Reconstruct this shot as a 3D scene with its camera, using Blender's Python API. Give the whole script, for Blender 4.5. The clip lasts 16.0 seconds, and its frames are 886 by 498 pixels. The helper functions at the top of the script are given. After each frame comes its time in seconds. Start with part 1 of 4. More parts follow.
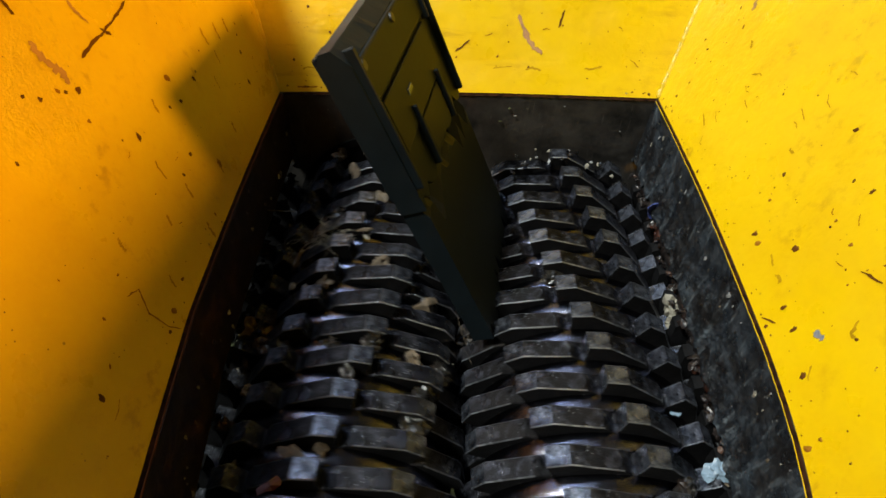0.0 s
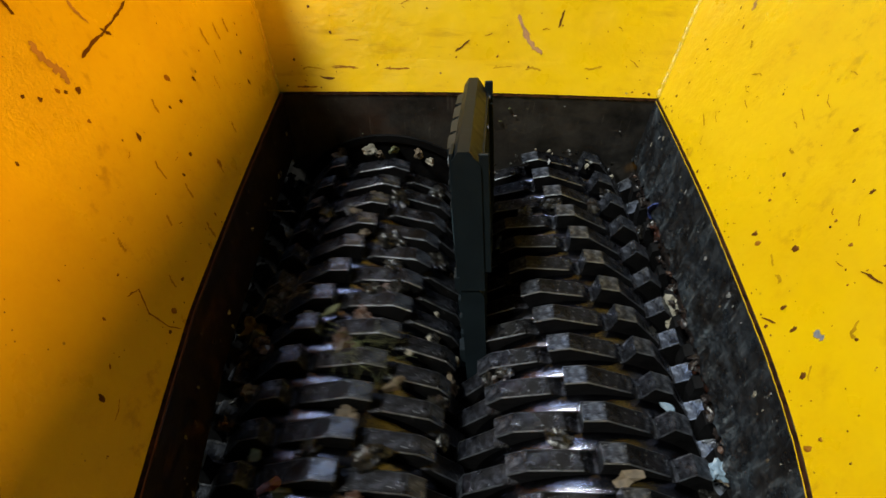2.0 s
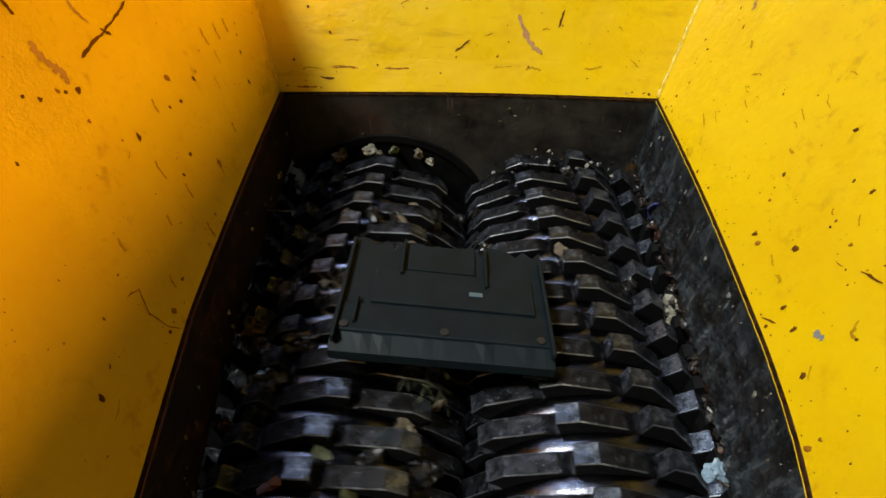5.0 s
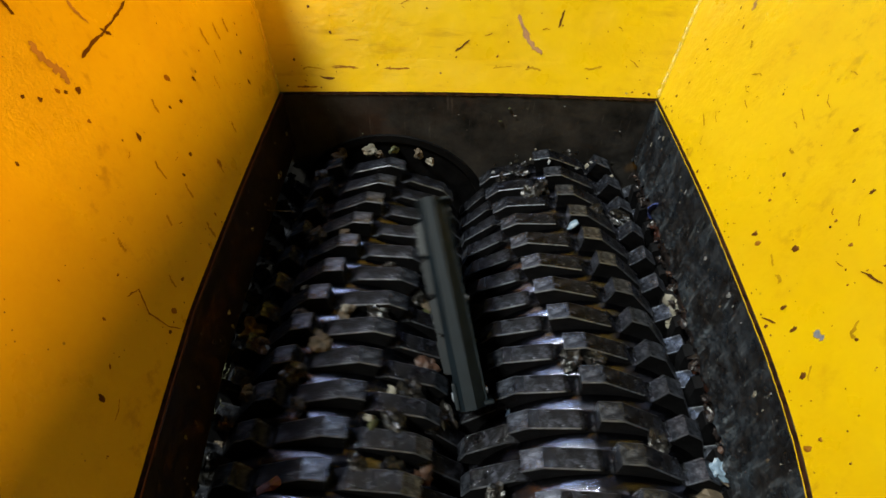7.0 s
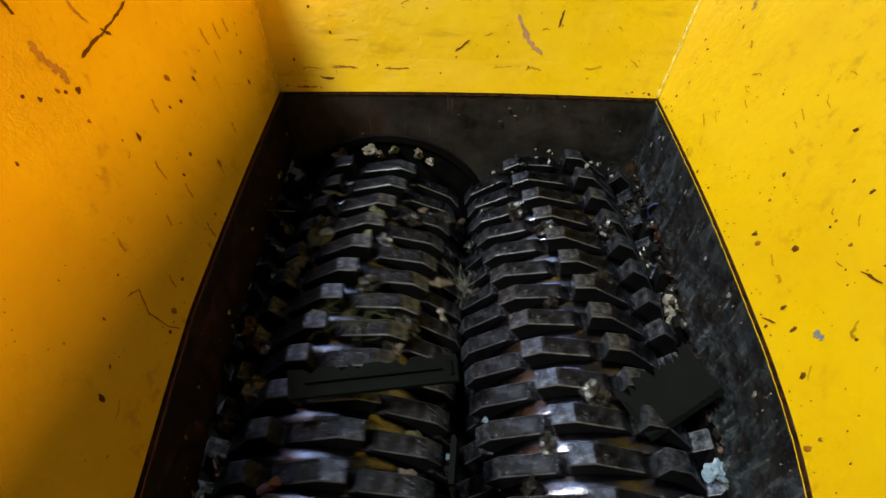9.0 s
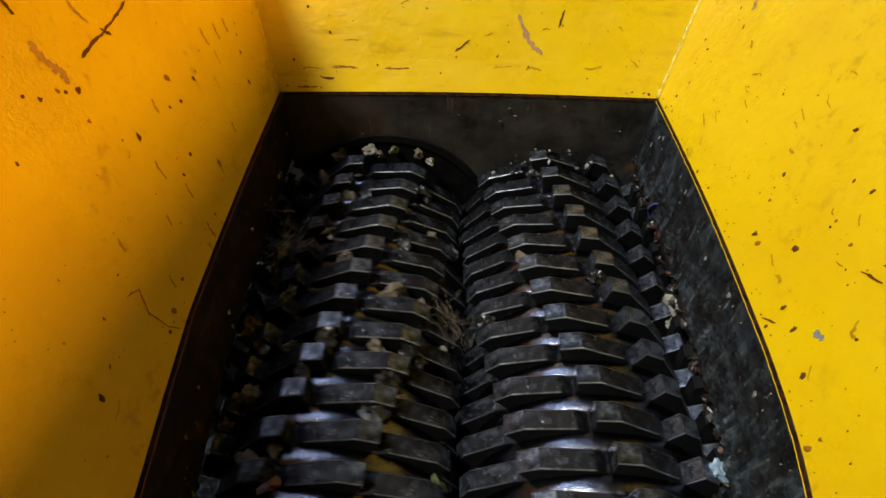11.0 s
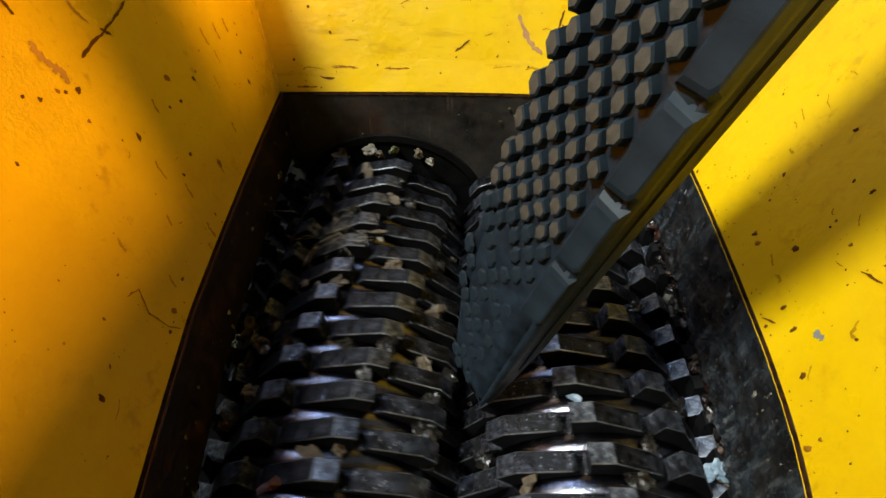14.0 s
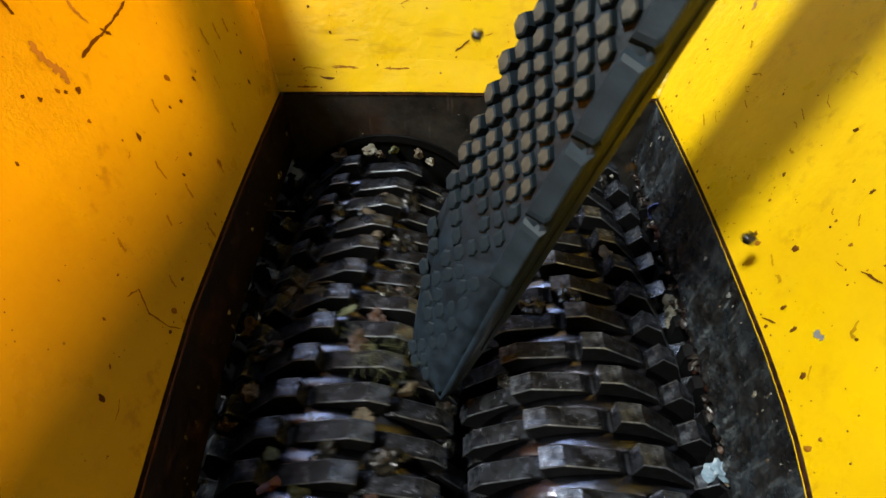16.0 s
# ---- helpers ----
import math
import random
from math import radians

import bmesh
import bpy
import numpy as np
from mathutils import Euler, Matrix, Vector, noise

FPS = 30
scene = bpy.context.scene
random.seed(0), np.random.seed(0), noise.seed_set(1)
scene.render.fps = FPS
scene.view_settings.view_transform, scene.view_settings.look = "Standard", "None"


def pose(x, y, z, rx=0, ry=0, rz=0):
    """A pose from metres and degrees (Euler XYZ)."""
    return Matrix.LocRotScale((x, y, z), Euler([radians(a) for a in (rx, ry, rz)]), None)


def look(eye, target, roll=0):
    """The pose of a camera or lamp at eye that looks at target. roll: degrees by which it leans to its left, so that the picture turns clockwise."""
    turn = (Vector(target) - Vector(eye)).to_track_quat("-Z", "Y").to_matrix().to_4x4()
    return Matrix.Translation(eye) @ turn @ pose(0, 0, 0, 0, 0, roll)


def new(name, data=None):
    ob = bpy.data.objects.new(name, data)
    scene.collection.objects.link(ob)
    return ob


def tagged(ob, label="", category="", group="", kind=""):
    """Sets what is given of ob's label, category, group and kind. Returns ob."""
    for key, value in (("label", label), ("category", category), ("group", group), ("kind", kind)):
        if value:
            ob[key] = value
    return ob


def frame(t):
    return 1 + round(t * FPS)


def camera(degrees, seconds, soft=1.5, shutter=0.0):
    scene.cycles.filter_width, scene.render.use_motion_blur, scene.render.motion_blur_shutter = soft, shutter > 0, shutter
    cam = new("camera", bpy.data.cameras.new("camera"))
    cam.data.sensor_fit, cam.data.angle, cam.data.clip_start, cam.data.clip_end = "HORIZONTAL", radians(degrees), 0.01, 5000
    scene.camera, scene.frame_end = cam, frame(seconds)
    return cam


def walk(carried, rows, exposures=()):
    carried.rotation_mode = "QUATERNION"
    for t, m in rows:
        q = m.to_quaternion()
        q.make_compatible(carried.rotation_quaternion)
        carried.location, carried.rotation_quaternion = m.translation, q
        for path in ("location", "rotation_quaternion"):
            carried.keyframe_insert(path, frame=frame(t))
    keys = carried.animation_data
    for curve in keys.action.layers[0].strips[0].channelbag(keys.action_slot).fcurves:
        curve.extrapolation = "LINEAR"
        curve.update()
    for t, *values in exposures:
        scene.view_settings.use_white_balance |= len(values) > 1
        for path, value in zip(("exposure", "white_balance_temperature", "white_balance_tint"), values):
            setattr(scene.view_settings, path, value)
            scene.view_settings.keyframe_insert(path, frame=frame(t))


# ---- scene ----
cam = camera(79.06, 16.0, soft=1.5, shutter=0.5)
EYE = pose(0, 0, 0.285, 42.6, 0, 1.9)
walk(cam, [(0.0, EYE), (16.0, EYE)], exposures=[(0.0, 0.55), (0.6, 0.36), (2.0, 0.30), (3.5, 0.28), (8.0, 0.36), (9.0, 0.30), (11.5, 0.28), (12.5, 0.42), (13.4, 0.50), (14.0, 0.64), (14.5, 0.76), (15.0, 0.66), (15.5, 0.70), (16.0, 0.66)])

# ---- light: open daylight from above, a broad soft sun over the hopper ----
world = bpy.data.worlds.new("sky")
scene.world = world
world.use_nodes = True
wn = world.node_tree
sky = wn.nodes.new("ShaderNodeTexSky")
sky.sky_type, sky.sun_disc = "NISHITA", False
sky.sun_elevation, sky.sun_rotation = radians(58), radians(-35)
sky.air_density, sky.dust_density, sky.ozone_density = 1.0, 3.0, 1.0
wn.nodes["Background"].inputs["Strength"].default_value = 0.0045
wn.links.new(sky.outputs["Color"], wn.nodes["Background"].inputs["Color"])
sun = new("sun", bpy.data.lights.new("sun", "SUN"))
sun.data.energy, sun.data.angle, sun.data.color = 4.9, radians(9), (0.95, 1.0, 0.93)
sun.matrix_world = look((-0.425, -0.20, 0.87), (0, 0, 0))

# a bright warm opening low to one side, and a cool strip lamp hung over the far side
opening = new("doorway_light", bpy.data.lights.new("doorway_light", "AREA"))
opening.data.shape, opening.data.size, opening.data.size_y = "RECTANGLE", 0.36, 0.36
opening.data.energy, opening.data.color = 80.0, (1.0, 0.53, 0.07)
opening.matrix_world = look((2.10, -0.64, 1.06), (-0.19, 0.25, 0.08))
lamp = new("strip_lamp", bpy.data.lights.new("strip_lamp", "AREA"))
lamp.data.shape, lamp.data.size, lamp.data.size_y = "RECTANGLE", 0.20, 0.44
lamp.data.energy, lamp.data.color = 7.0, (0.54, 0.72, 1.0)
lamp.matrix_world = look((-0.64, 0.80, 1.36), (0.03, 0.2, -0.07))


# ---- materials ----
def material(name, build):
    m = bpy.data.materials.new(name)
    m.use_nodes = True
    t = m.node_tree
    build(t, t.nodes["Principled BSDF"])
    return m


def nd(t, kind, **values):
    n = t.nodes.new("ShaderNode" + kind)
    for key, v in values.items():
        n.inputs[key.replace("_", " ")].default_value = v
    return n


def ramp(t, source, stops):
    r = t.nodes.new("ShaderNodeValToRGB")
    while len(r.color_ramp.elements) < len(stops):
        r.color_ramp.elements.new(0.5)
    for e, (p, c) in zip(r.color_ramp.elements, stops):
        e.position, e.color = p, (*(c if isinstance(c, tuple) else (c, c, c)), 1)
    t.links.new(source, r.inputs["Fac"])
    return r.outputs["Color"]


def coords(t):
    return t.nodes.new("ShaderNodeTexCoord").outputs["Object"]


def noise_tex(t, scale, detail=6, rough=0.6, vec=None):
    n = nd(t, "TexNoise", Scale=scale, Detail=detail, Roughness=rough)
    t.links.new(vec or coords(t), n.inputs["Vector"])
    return n.outputs["Fac"]


def voro(t, scale, vec=None, rand=1.0):
    n = nd(t, "TexVoronoi", Scale=scale, Randomness=rand)
    t.links.new(vec or coords(t), n.inputs["Vector"])
    return n.outputs["Distance"]


def mixc(t, fac, a, b):
    m = t.nodes.new("ShaderNodeMix")
    m.data_type = "RGBA"
    for sock, v in ((m.inputs[0], fac), (m.inputs[6], a), (m.inputs[7], b)):
        if isinstance(v, tuple):
            sock.default_value = (*v, 1)
        elif isinstance(v, (int, float)):
            sock.default_value = v
        else:
            t.links.new(v, sock)
    return m.outputs[2]


def maths(t, op, a, b=0.0):
    m = t.nodes.new("ShaderNodeMath")
    m.operation = op
    for sock, v in zip(m.inputs, (a, b)):
        if isinstance(v, (int, float)):
            sock.default_value = v
        else:
            t.links.new(v, sock)
    return m.outputs[0]


def bump(t, bsdf, height, strength, dist):
    b = nd(t, "Bump", Strength=strength, Distance=dist)
    t.links.new(height, b.inputs["Height"])
    t.links.new(b.outputs["Normal"], bsdf.inputs["Normal"])


def yellow(t, b):
    big = noise_tex(t, 9, 5)
    fine = noise_tex(t, 160, 4)
    base = ramp(t, big, [(0.3, (0.50, 0.295, 0.0002)), (0.55, (0.545, 0.345, 0.0003)), (0.75, (0.56, 0.366, 0.0004))])
    # small splashes of dirt, thinly sown
    spot = ramp(t, voro(t, 62), [(0.05, 1.0), (0.085, 0.0)])
    sown = ramp(t, noise_tex(t, 26, 3), [(0.56, 0.0), (0.62, 1.0)])
    spots = maths(t, "MULTIPLY", spot, sown)
    tiny = maths(t, "MULTIPLY", ramp(t, voro(t, 190), [(0.07, 1.0), (0.11, 0.0)]), ramp(t, noise_tex(t, 45, 3), [(0.56, 0.0), (0.62, 1.0)]))
    # rubbed smears
    stretch = nd(t, "Mapping", Rotation=(0.6, 0.5, 0.7), Scale=(16.0, 95.0, 95.0))
    t.links.new(coords(t), stretch.inputs["Vector"])
    smear = maths(t, "MULTIPLY", ramp(t, noise_tex(t, 1.0, 6, 0.65, stretch.outputs["Vector"]), [(0.55, 0.0), (0.70, 0.6)]),
                  ramp(t, noise_tex(t, 13, 3), [(0.46, 0.0), (0.62, 1.0)]))
    c = mixc(t, smear, base, (0.24, 0.12, 0.004))
    c = mixc(t, ramp(t, noise_tex(t, 30, 8, 0.75), [(0.56, 0.0), (0.76, 0.38)]), c, (0.28, 0.135, 0.003))
    c = mixc(t, maths(t, "MULTIPLY", fine, 0.2), c, (0.36, 0.20, 0.006))
    c = mixc(t, spots, c, (0.10, 0.05, 0.015))
    c = mixc(t, tiny, c, (0.16, 0.08, 0.02))
    t.links.new(c, b.inputs["Base Color"])
    t.links.new(ramp(t, noise_tex(t, 22, 5), [(0.35, 0.26), (0.7, 0.44)]), b.inputs["Roughness"])
    b.inputs["Specular IOR Level"].default_value = 0.42
    peel = maths(t, "MULTIPLY", noise_tex(t, 85, 3), ramp(t, noise_tex(t, 7, 2), [(0.42, 0.25), (0.6, 1.0)]))
    # a patch of thick, wrinkled paint high on one plate
    away = t.nodes.new("ShaderNodeVectorMath")
    away.operation = "DISTANCE"
    t.links.new(coords(t), away.inputs[0])
    away.inputs[1].default_value = (-0.218, 0.235, 0.140)
    patch = ramp(t, away.outputs["Value"], [(0.02, 1.0), (0.06, 0.0)])
    peel = maths(t, "ADD", peel, maths(t, "MULTIPLY", maths(t, "MULTIPLY", patch, noise_tex(t, 210, 5, 0.7)), 2.2))
    bump(t, b, peel, 0.45, 0.002)


def blotchy_steel(a, bcol, rust, gloss=(0.35, 0.6), metal=0.75, scale=40, shine=0.5, streak=0.56):
    def build(t, b):
        c = ramp(t, noise_tex(t, scale, 8, 0.7), [(0.32, a), (0.62, bcol)])
        c = mixc(t, ramp(t, noise_tex(t, scale * 0.35, 5), [(0.55, 0.0), (0.75, 0.85)]), c, rust)
        pull = nd(t, "Mapping", Rotation=(0.15, 0.1, 0.0), Scale=(170.0, 90.0, 16.0))
        t.links.new(coords(t), pull.inputs["Vector"])
        c = mixc(t, ramp(t, noise_tex(t, 1.0, 5, 0.7, pull.outputs["Vector"]), [(streak, 0.0), (streak + 0.22, 0.7)]), c, tuple(v * 3.2 for v in bcol))
        c = mixc(t, maths(t, "MULTIPLY", ramp(t, voro(t, 150), [(0.07, 1.0), (0.13, 0.0)]), ramp(t, noise_tex(t, 30, 3), [(0.56, 0.0), (0.66, 0.8)])), c, (0.12, 0.12, 0.115))
        t.links.new(c, b.inputs["Base Color"])
        b.inputs["Metallic"].default_value, b.inputs["Specular IOR Level"].default_value = metal, shine
        t.links.new(ramp(t, noise_tex(t, 55, 6), [(0.3, gloss[0]), (0.7, gloss[1])]), b.inputs["Roughness"])
        bump(t, b, noise_tex(t, 130, 7, 0.7), 0.5, 0.0012)
    return build


def crusted_steel(t, b):
    """Bluish scuffed plate under rubbed-on grime, rust and pale dried smears."""
    c = ramp(t, noise_tex(t, 60, 9, 0.75), [(0.36, (0.005, 0.006, 0.007)), (0.5, (0.013, 0.016, 0.020)), (0.66, (0.040, 0.049, 0.058))])
    drag = nd(t, "Mapping", Rotation=(0.5, 0.0, 0.0), Scale=(60.0, 150.0, 22.0))
    t.links.new(coords(t), drag.inputs["Vector"])
    c = mixc(t, ramp(t, noise_tex(t, 1.0, 7, 0.75, drag.outputs["Vector"]), [(0.54, 0.0), (0.68, 0.85)]), c, (0.15, 0.175, 0.19))
    c = mixc(t, ramp(t, noise_tex(t, 24, 8, 0.7), [(0.46, 0.0), (0.58, 0.92)]), c, (0.006, 0.005, 0.0045))
    c = mixc(t, ramp(t, noise_tex(t, 34, 6, 0.7, drag.outputs["Vector"]), [(0.62, 0.0), (0.72, 0.6)]), c, (0.05, 0.018, 0.008))
    c = mixc(t, maths(t, "MULTIPLY", ramp(t, voro(t, 260), [(0.10, 1.0), (0.2, 0.0)]), ramp(t, noise_tex(t, 50, 3), [(0.56, 0.0), (0.64, 0.9)])), c, (0.22, 0.22, 0.21))
    t.links.new(c, b.inputs["Base Color"])
    b.inputs["Metallic"].default_value = 0.25
    t.links.new(ramp(t, noise_tex(t, 90, 6), [(0.35, 0.2), (0.65, 0.65)]), b.inputs["Roughness"])
    bump(t, b, noise_tex(t, 170, 8, 0.75), 0.8, 0.0015)


def cutter_steel(t, b):
    info = t.nodes.new("ShaderNodeObjectInfo").outputs["Random"]
    c = ramp(t, noise_tex(t, 120, 9, 0.75), [(0.38, (0.0016, 0.0017, 0.0021)), (0.51, (0.0080, 0.0083, 0.0110)), (0.63, (0.046, 0.049, 0.064))])
    c = mixc(t, maths(t, "MULTIPLY", ramp(t, noise_tex(t, 26, 4), [(0.48, 0.0), (0.68, 1.0)]), maths(t, "ADD", maths(t, "MULTIPLY", info, 0.5), 0.25)), c, (0.012, 0.0095, 0.008))
    c = mixc(t, maths(t, "MULTIPLY", ramp(t, voro(t, 90), [(0.12, 1.0), (0.2, 0.0)]), ramp(t, noise_tex(t, 33, 3), [(0.54, 0.0), (0.62, 0.9)])), c, (0.025, 0.023, 0.022))
    # pale specks coloured in as wet glints
    c = mixc(t, maths(t, "MULTIPLY", ramp(t, voro(t, 330), [(0.13, 1.0), (0.20, 0.0)]), ramp(t, noise_tex(t, 60, 3), [(0.50, 0.0), (0.57, 0.9)])), c, (0.26, 0.28, 0.30))
    t.links.new(c, b.inputs["Base Color"])
    b.inputs["Metallic"].default_value = 0.8
    t.links.new(ramp(t, noise_tex(t, 48, 6), [(0.40, 0.12), (0.58, 0.50)]), b.inputs["Roughness"])
    bump(t, b, noise_tex(t, 210, 8, 0.75), 0.9, 0.0012)


def worn_tip(t, b):
    c = ramp(t, noise_tex(t, 130, 9, 0.75), [(0.38, (0.013, 0.014, 0.018)), (0.50, (0.058, 0.063, 0.078)), (0.62, (0.17, 0.184, 0.22))])
    c = mixc(t, maths(t, "MULTIPLY", ramp(t, voro(t, 90), [(0.12, 1.0), (0.2, 0.0)]), ramp(t, noise_tex(t, 33, 3), [(0.54, 0.0), (0.62, 0.9)])), c, (0.03, 0.028, 0.026))
    # glints of wet steel, painted as bright specks
    c = mixc(t, maths(t, "MULTIPLY", ramp(t, voro(t, 330), [(0.13, 1.0), (0.20, 0.0)]), ramp(t, noise_tex(t, 60, 3), [(0.50, 0.0), (0.57, 0.9)])), c, (0.30, 0.32, 0.34))
    t.links.new(c, b.inputs["Base Color"])
    b.inputs["Metallic"].default_value = 0.85
    t.links.new(ramp(t, noise_tex(t, 48, 6), [(0.38, 0.14), (0.62, 0.52)]), b.inputs["Roughness"])
    bump(t, b, noise_tex(t, 210, 8, 0.75), 0.55, 0.0009)


def plain(colour, rough=0.6, metal=0.0, vary=0.35, scale=90, relief=0.3):
    def build(t, b):
        dark = tuple(v * (1 - vary) for v in colour)
        t.links.new(ramp(t, noise_tex(t, scale, 6), [(0.35, dark), (0.68, colour)]), b.inputs["Base Color"])
        b.inputs["Roughness"].default_value, b.inputs["Metallic"].default_value = rough, metal
        bump(t, b, noise_tex(t, scale * 3, 5), relief, 0.0006)
    return build


YELLOW = material("yellow_paint", yellow)
LINER = material("grimy_liner_steel", blotchy_steel((0.006, 0.0056, 0.0052), (0.042, 0.038, 0.034), (0.048, 0.021, 0.010), (0.3, 0.7), 0.2, 24, 0.35, 0.60))
SIDE = material("crusted_side_steel", crusted_steel)
CUTTER = material("worn_tip_steel", worn_tip)
EDGE = material("polished_edge_steel", blotchy_steel((0.06, 0.063, 0.072), (0.19, 0.20, 0.225), (0.03, 0.027, 0.025), (0.3, 0.5), 0.9, 120))
BACK = material("browned_cutter_steel", cutter_steel)
# greasy steel taken almost to black: the shade between discs is in its colour
SHADED_OILY = material("shade_blackened_oily_steel", blotchy_steel((0.0015, 0.0015, 0.0016), (0.006, 0.0058, 0.0062), (0.003, 0.002, 0.0015), (0.6, 0.85), 0.0, 60, 0.05, 0.66))
SPACER = material("polished_spacer_steel", blotchy_steel((0.04, 0.04, 0.05), (0.13, 0.13, 0.16), (0.03, 0.025, 0.024), (0.12, 0.24), 1.0))
GRIME = material("packed_grime", blotchy_steel((0.002, 0.0018, 0.0016), (0.009, 0.008, 0.0066), (0.020, 0.0075, 0.0035), (0.14, 0.5), 0.1, 70, 0.5))
SEAM = material("rusty_seam", plain((0.034, 0.012, 0.004), 0.9, 0, 0.9, 200, 0.8))
SEAM.node_tree.nodes["Principled BSDF"].inputs["Specular IOR Level"].default_value = 0.05
BANK = material("rusty_packed_shreds", blotchy_steel((0.003, 0.0025, 0.002), (0.014, 0.010, 0.009), (0.095, 0.026, 0.012), (0.12, 0.5), 0.1, 60, 0.5, 0.60))
RUSTY_LINER = material("rusty_greasy_liner", blotchy_steel((0.002, 0.0015, 0.0011), (0.014, 0.008, 0.004), (0.060, 0.024, 0.006), (0.3, 0.6), 0.1, 110, 0.3, 0.62))
CHIP = material("bare_chipped_primer", plain((0.33, 0.16, 0.06), 0.6))
STAIN = material("dried_dark_stain", plain((0.10, 0.034, 0.005), 0.55))
FAINT = material("faint_brown_stain", plain((0.24, 0.095, 0.007), 0.5))
SMUDGE = material("rubbed_smudge", plain((0.37, 0.20, 0.004), 0.5))
for m in (STAIN, FAINT, SMUDGE):
    m.node_tree.nodes["Principled BSDF"].inputs["Specular IOR Level"].default_value = 0.1
WELD = material("painted_weld", plain((0.52, 0.34, 0.012), 0.35, 0, 0.3, 160, 0.8))
CONCRETE = material("concrete", plain((0.32, 0.31, 0.29), 0.85, 0, 0.3, 12))
WOOD = material("torn_wood", plain((0.10, 0.072, 0.042), 0.75, 0, 0.6, 120, 0.6))
PALE = material("pale_foam", plain((0.22, 0.20, 0.155), 0.7, 0, 0.5, 140, 0.6))
GREEN = material("torn_green_leaf", plain((0.075, 0.08, 0.03), 0.6, 0, 0.5, 110, 0.6))
RUSSET = material("russet_peel", plain((0.052, 0.024, 0.014), 0.55, 0, 0.5, 110, 0.6))
FOIL = material("pale_blue_foil", plain((0.17, 0.235, 0.30), 0.4, 0.0, 0.4, 120, 0.7))
BLUE = material("blue_tape", plain((0.03, 0.045, 0.16), 0.45, 0, 0.4, 90))
RED = material("red_plastic", plain((0.050, 0.004, 0.005), 0.45, 0, 0.4, 90))
GREY_FLAKE = material("grey_flake", plain((0.20, 0.20, 0.20), 0.5, 0, 0.4, 120))


# ---- mesh helpers ----
def finish(bm, name, mat, smooth=False):
    bmesh.ops.recalc_face_normals(bm, faces=bm.faces[:])
    me = bpy.data.meshes.new(name)
    bm.to_mesh(me)
    bm.free()
    for m in (mat if isinstance(mat, (list, tuple)) else [mat]):
        me.materials.append(m)
    if smooth:
        for p in me.polygons:
            p.use_smooth = True
    return me


def part(name, bm, mat, parent, label="", smooth=False):
    ob = new(name, finish(bm, name, mat, smooth) if isinstance(bm, bmesh.types.BMesh) else bm)
    ob.parent = parent
    if label:
        ob["label"] = label
    return ob


def box(size, at=(0, 0, 0), bevel=0.0, seg=2, bm=None, rot=None):
    bm = bm or bmesh.new()
    m = Matrix.Translation(at) @ (rot or Matrix()) @ Matrix.Diagonal((*size, 1))
    made = bmesh.ops.create_cube(bm, size=1, matrix=m)["verts"]
    if bevel:
        edges = list({e for v in made for e in v.link_edges})
        bmesh.ops.bevel(bm, geom=edges, offset=bevel, segments=seg, affect="EDGES", profile=0.6)
    return bm


def cyl(r, depth, at=(0, 0, 0), axis="Z", seg=32, bm=None, r2=None):
    bm = bm or bmesh.new()
    rot = {"Z": Matrix(), "Y": Matrix.Rotation(radians(90), 4, "X"), "X": Matrix.Rotation(radians(90), 4, "Y")}[axis]
    bmesh.ops.create_cone(bm, cap_ends=True, segments=seg, radius1=r, radius2=r if r2 is None else r2, depth=depth, matrix=Matrix.Translation(at) @ rot)
    return bm


def grid_sheet(nu, nv, fn, thick):
    """A plate: fn(u, v) is its front face, thick the offset vector to its back."""
    bm = bmesh.new()
    rows = []
    for back in (Vector((0, 0, 0)), Vector(thick)):
        rows.append([[bm.verts.new(Vector(fn(i / nu, j / nv)) + back) for j in range(nv + 1)] for i in range(nu + 1)])
    f, k = rows
    for i in range(nu):
        for j in range(nv):
            bm.faces.new((f[i][j], f[i + 1][j], f[i + 1][j + 1], f[i][j + 1]))
            bm.faces.new((k[i][j], k[i][j + 1], k[i + 1][j + 1], k[i + 1][j]))
    for i in range(nu):
        bm.faces.new((f[i][0], k[i][0], k[i + 1][0], f[i + 1][0]))
        bm.faces.new((f[i][nv], f[i + 1][nv], k[i + 1][nv], k[i][nv]))
    for j in range(nv):
        bm.faces.new((f[0][j], f[0][j + 1], k[0][j + 1], k[0][j]))
        bm.faces.new((f[nu][j], k[nu][j], k[nu][j + 1], f[nu][j + 1]))
    return bm


def lump(r, seed, flat=0.6, rough=0.55, sub=2):
    """A torn, irregular crumb."""
    bm = bmesh.new()
    bmesh.ops.create_icosphere(bm, subdivisions=sub, radius=r)
    off = Vector((seed * 3.1, seed * 1.7, seed * 0.9))
    for v in bm.verts:
        n = noise.noise(v.co / r * 1.1 + off) + 0.6 * noise.noise(v.co / r * 2.6 + off)
        v.co *= 1 + rough * n
        v.co.z *= flat
    return bm


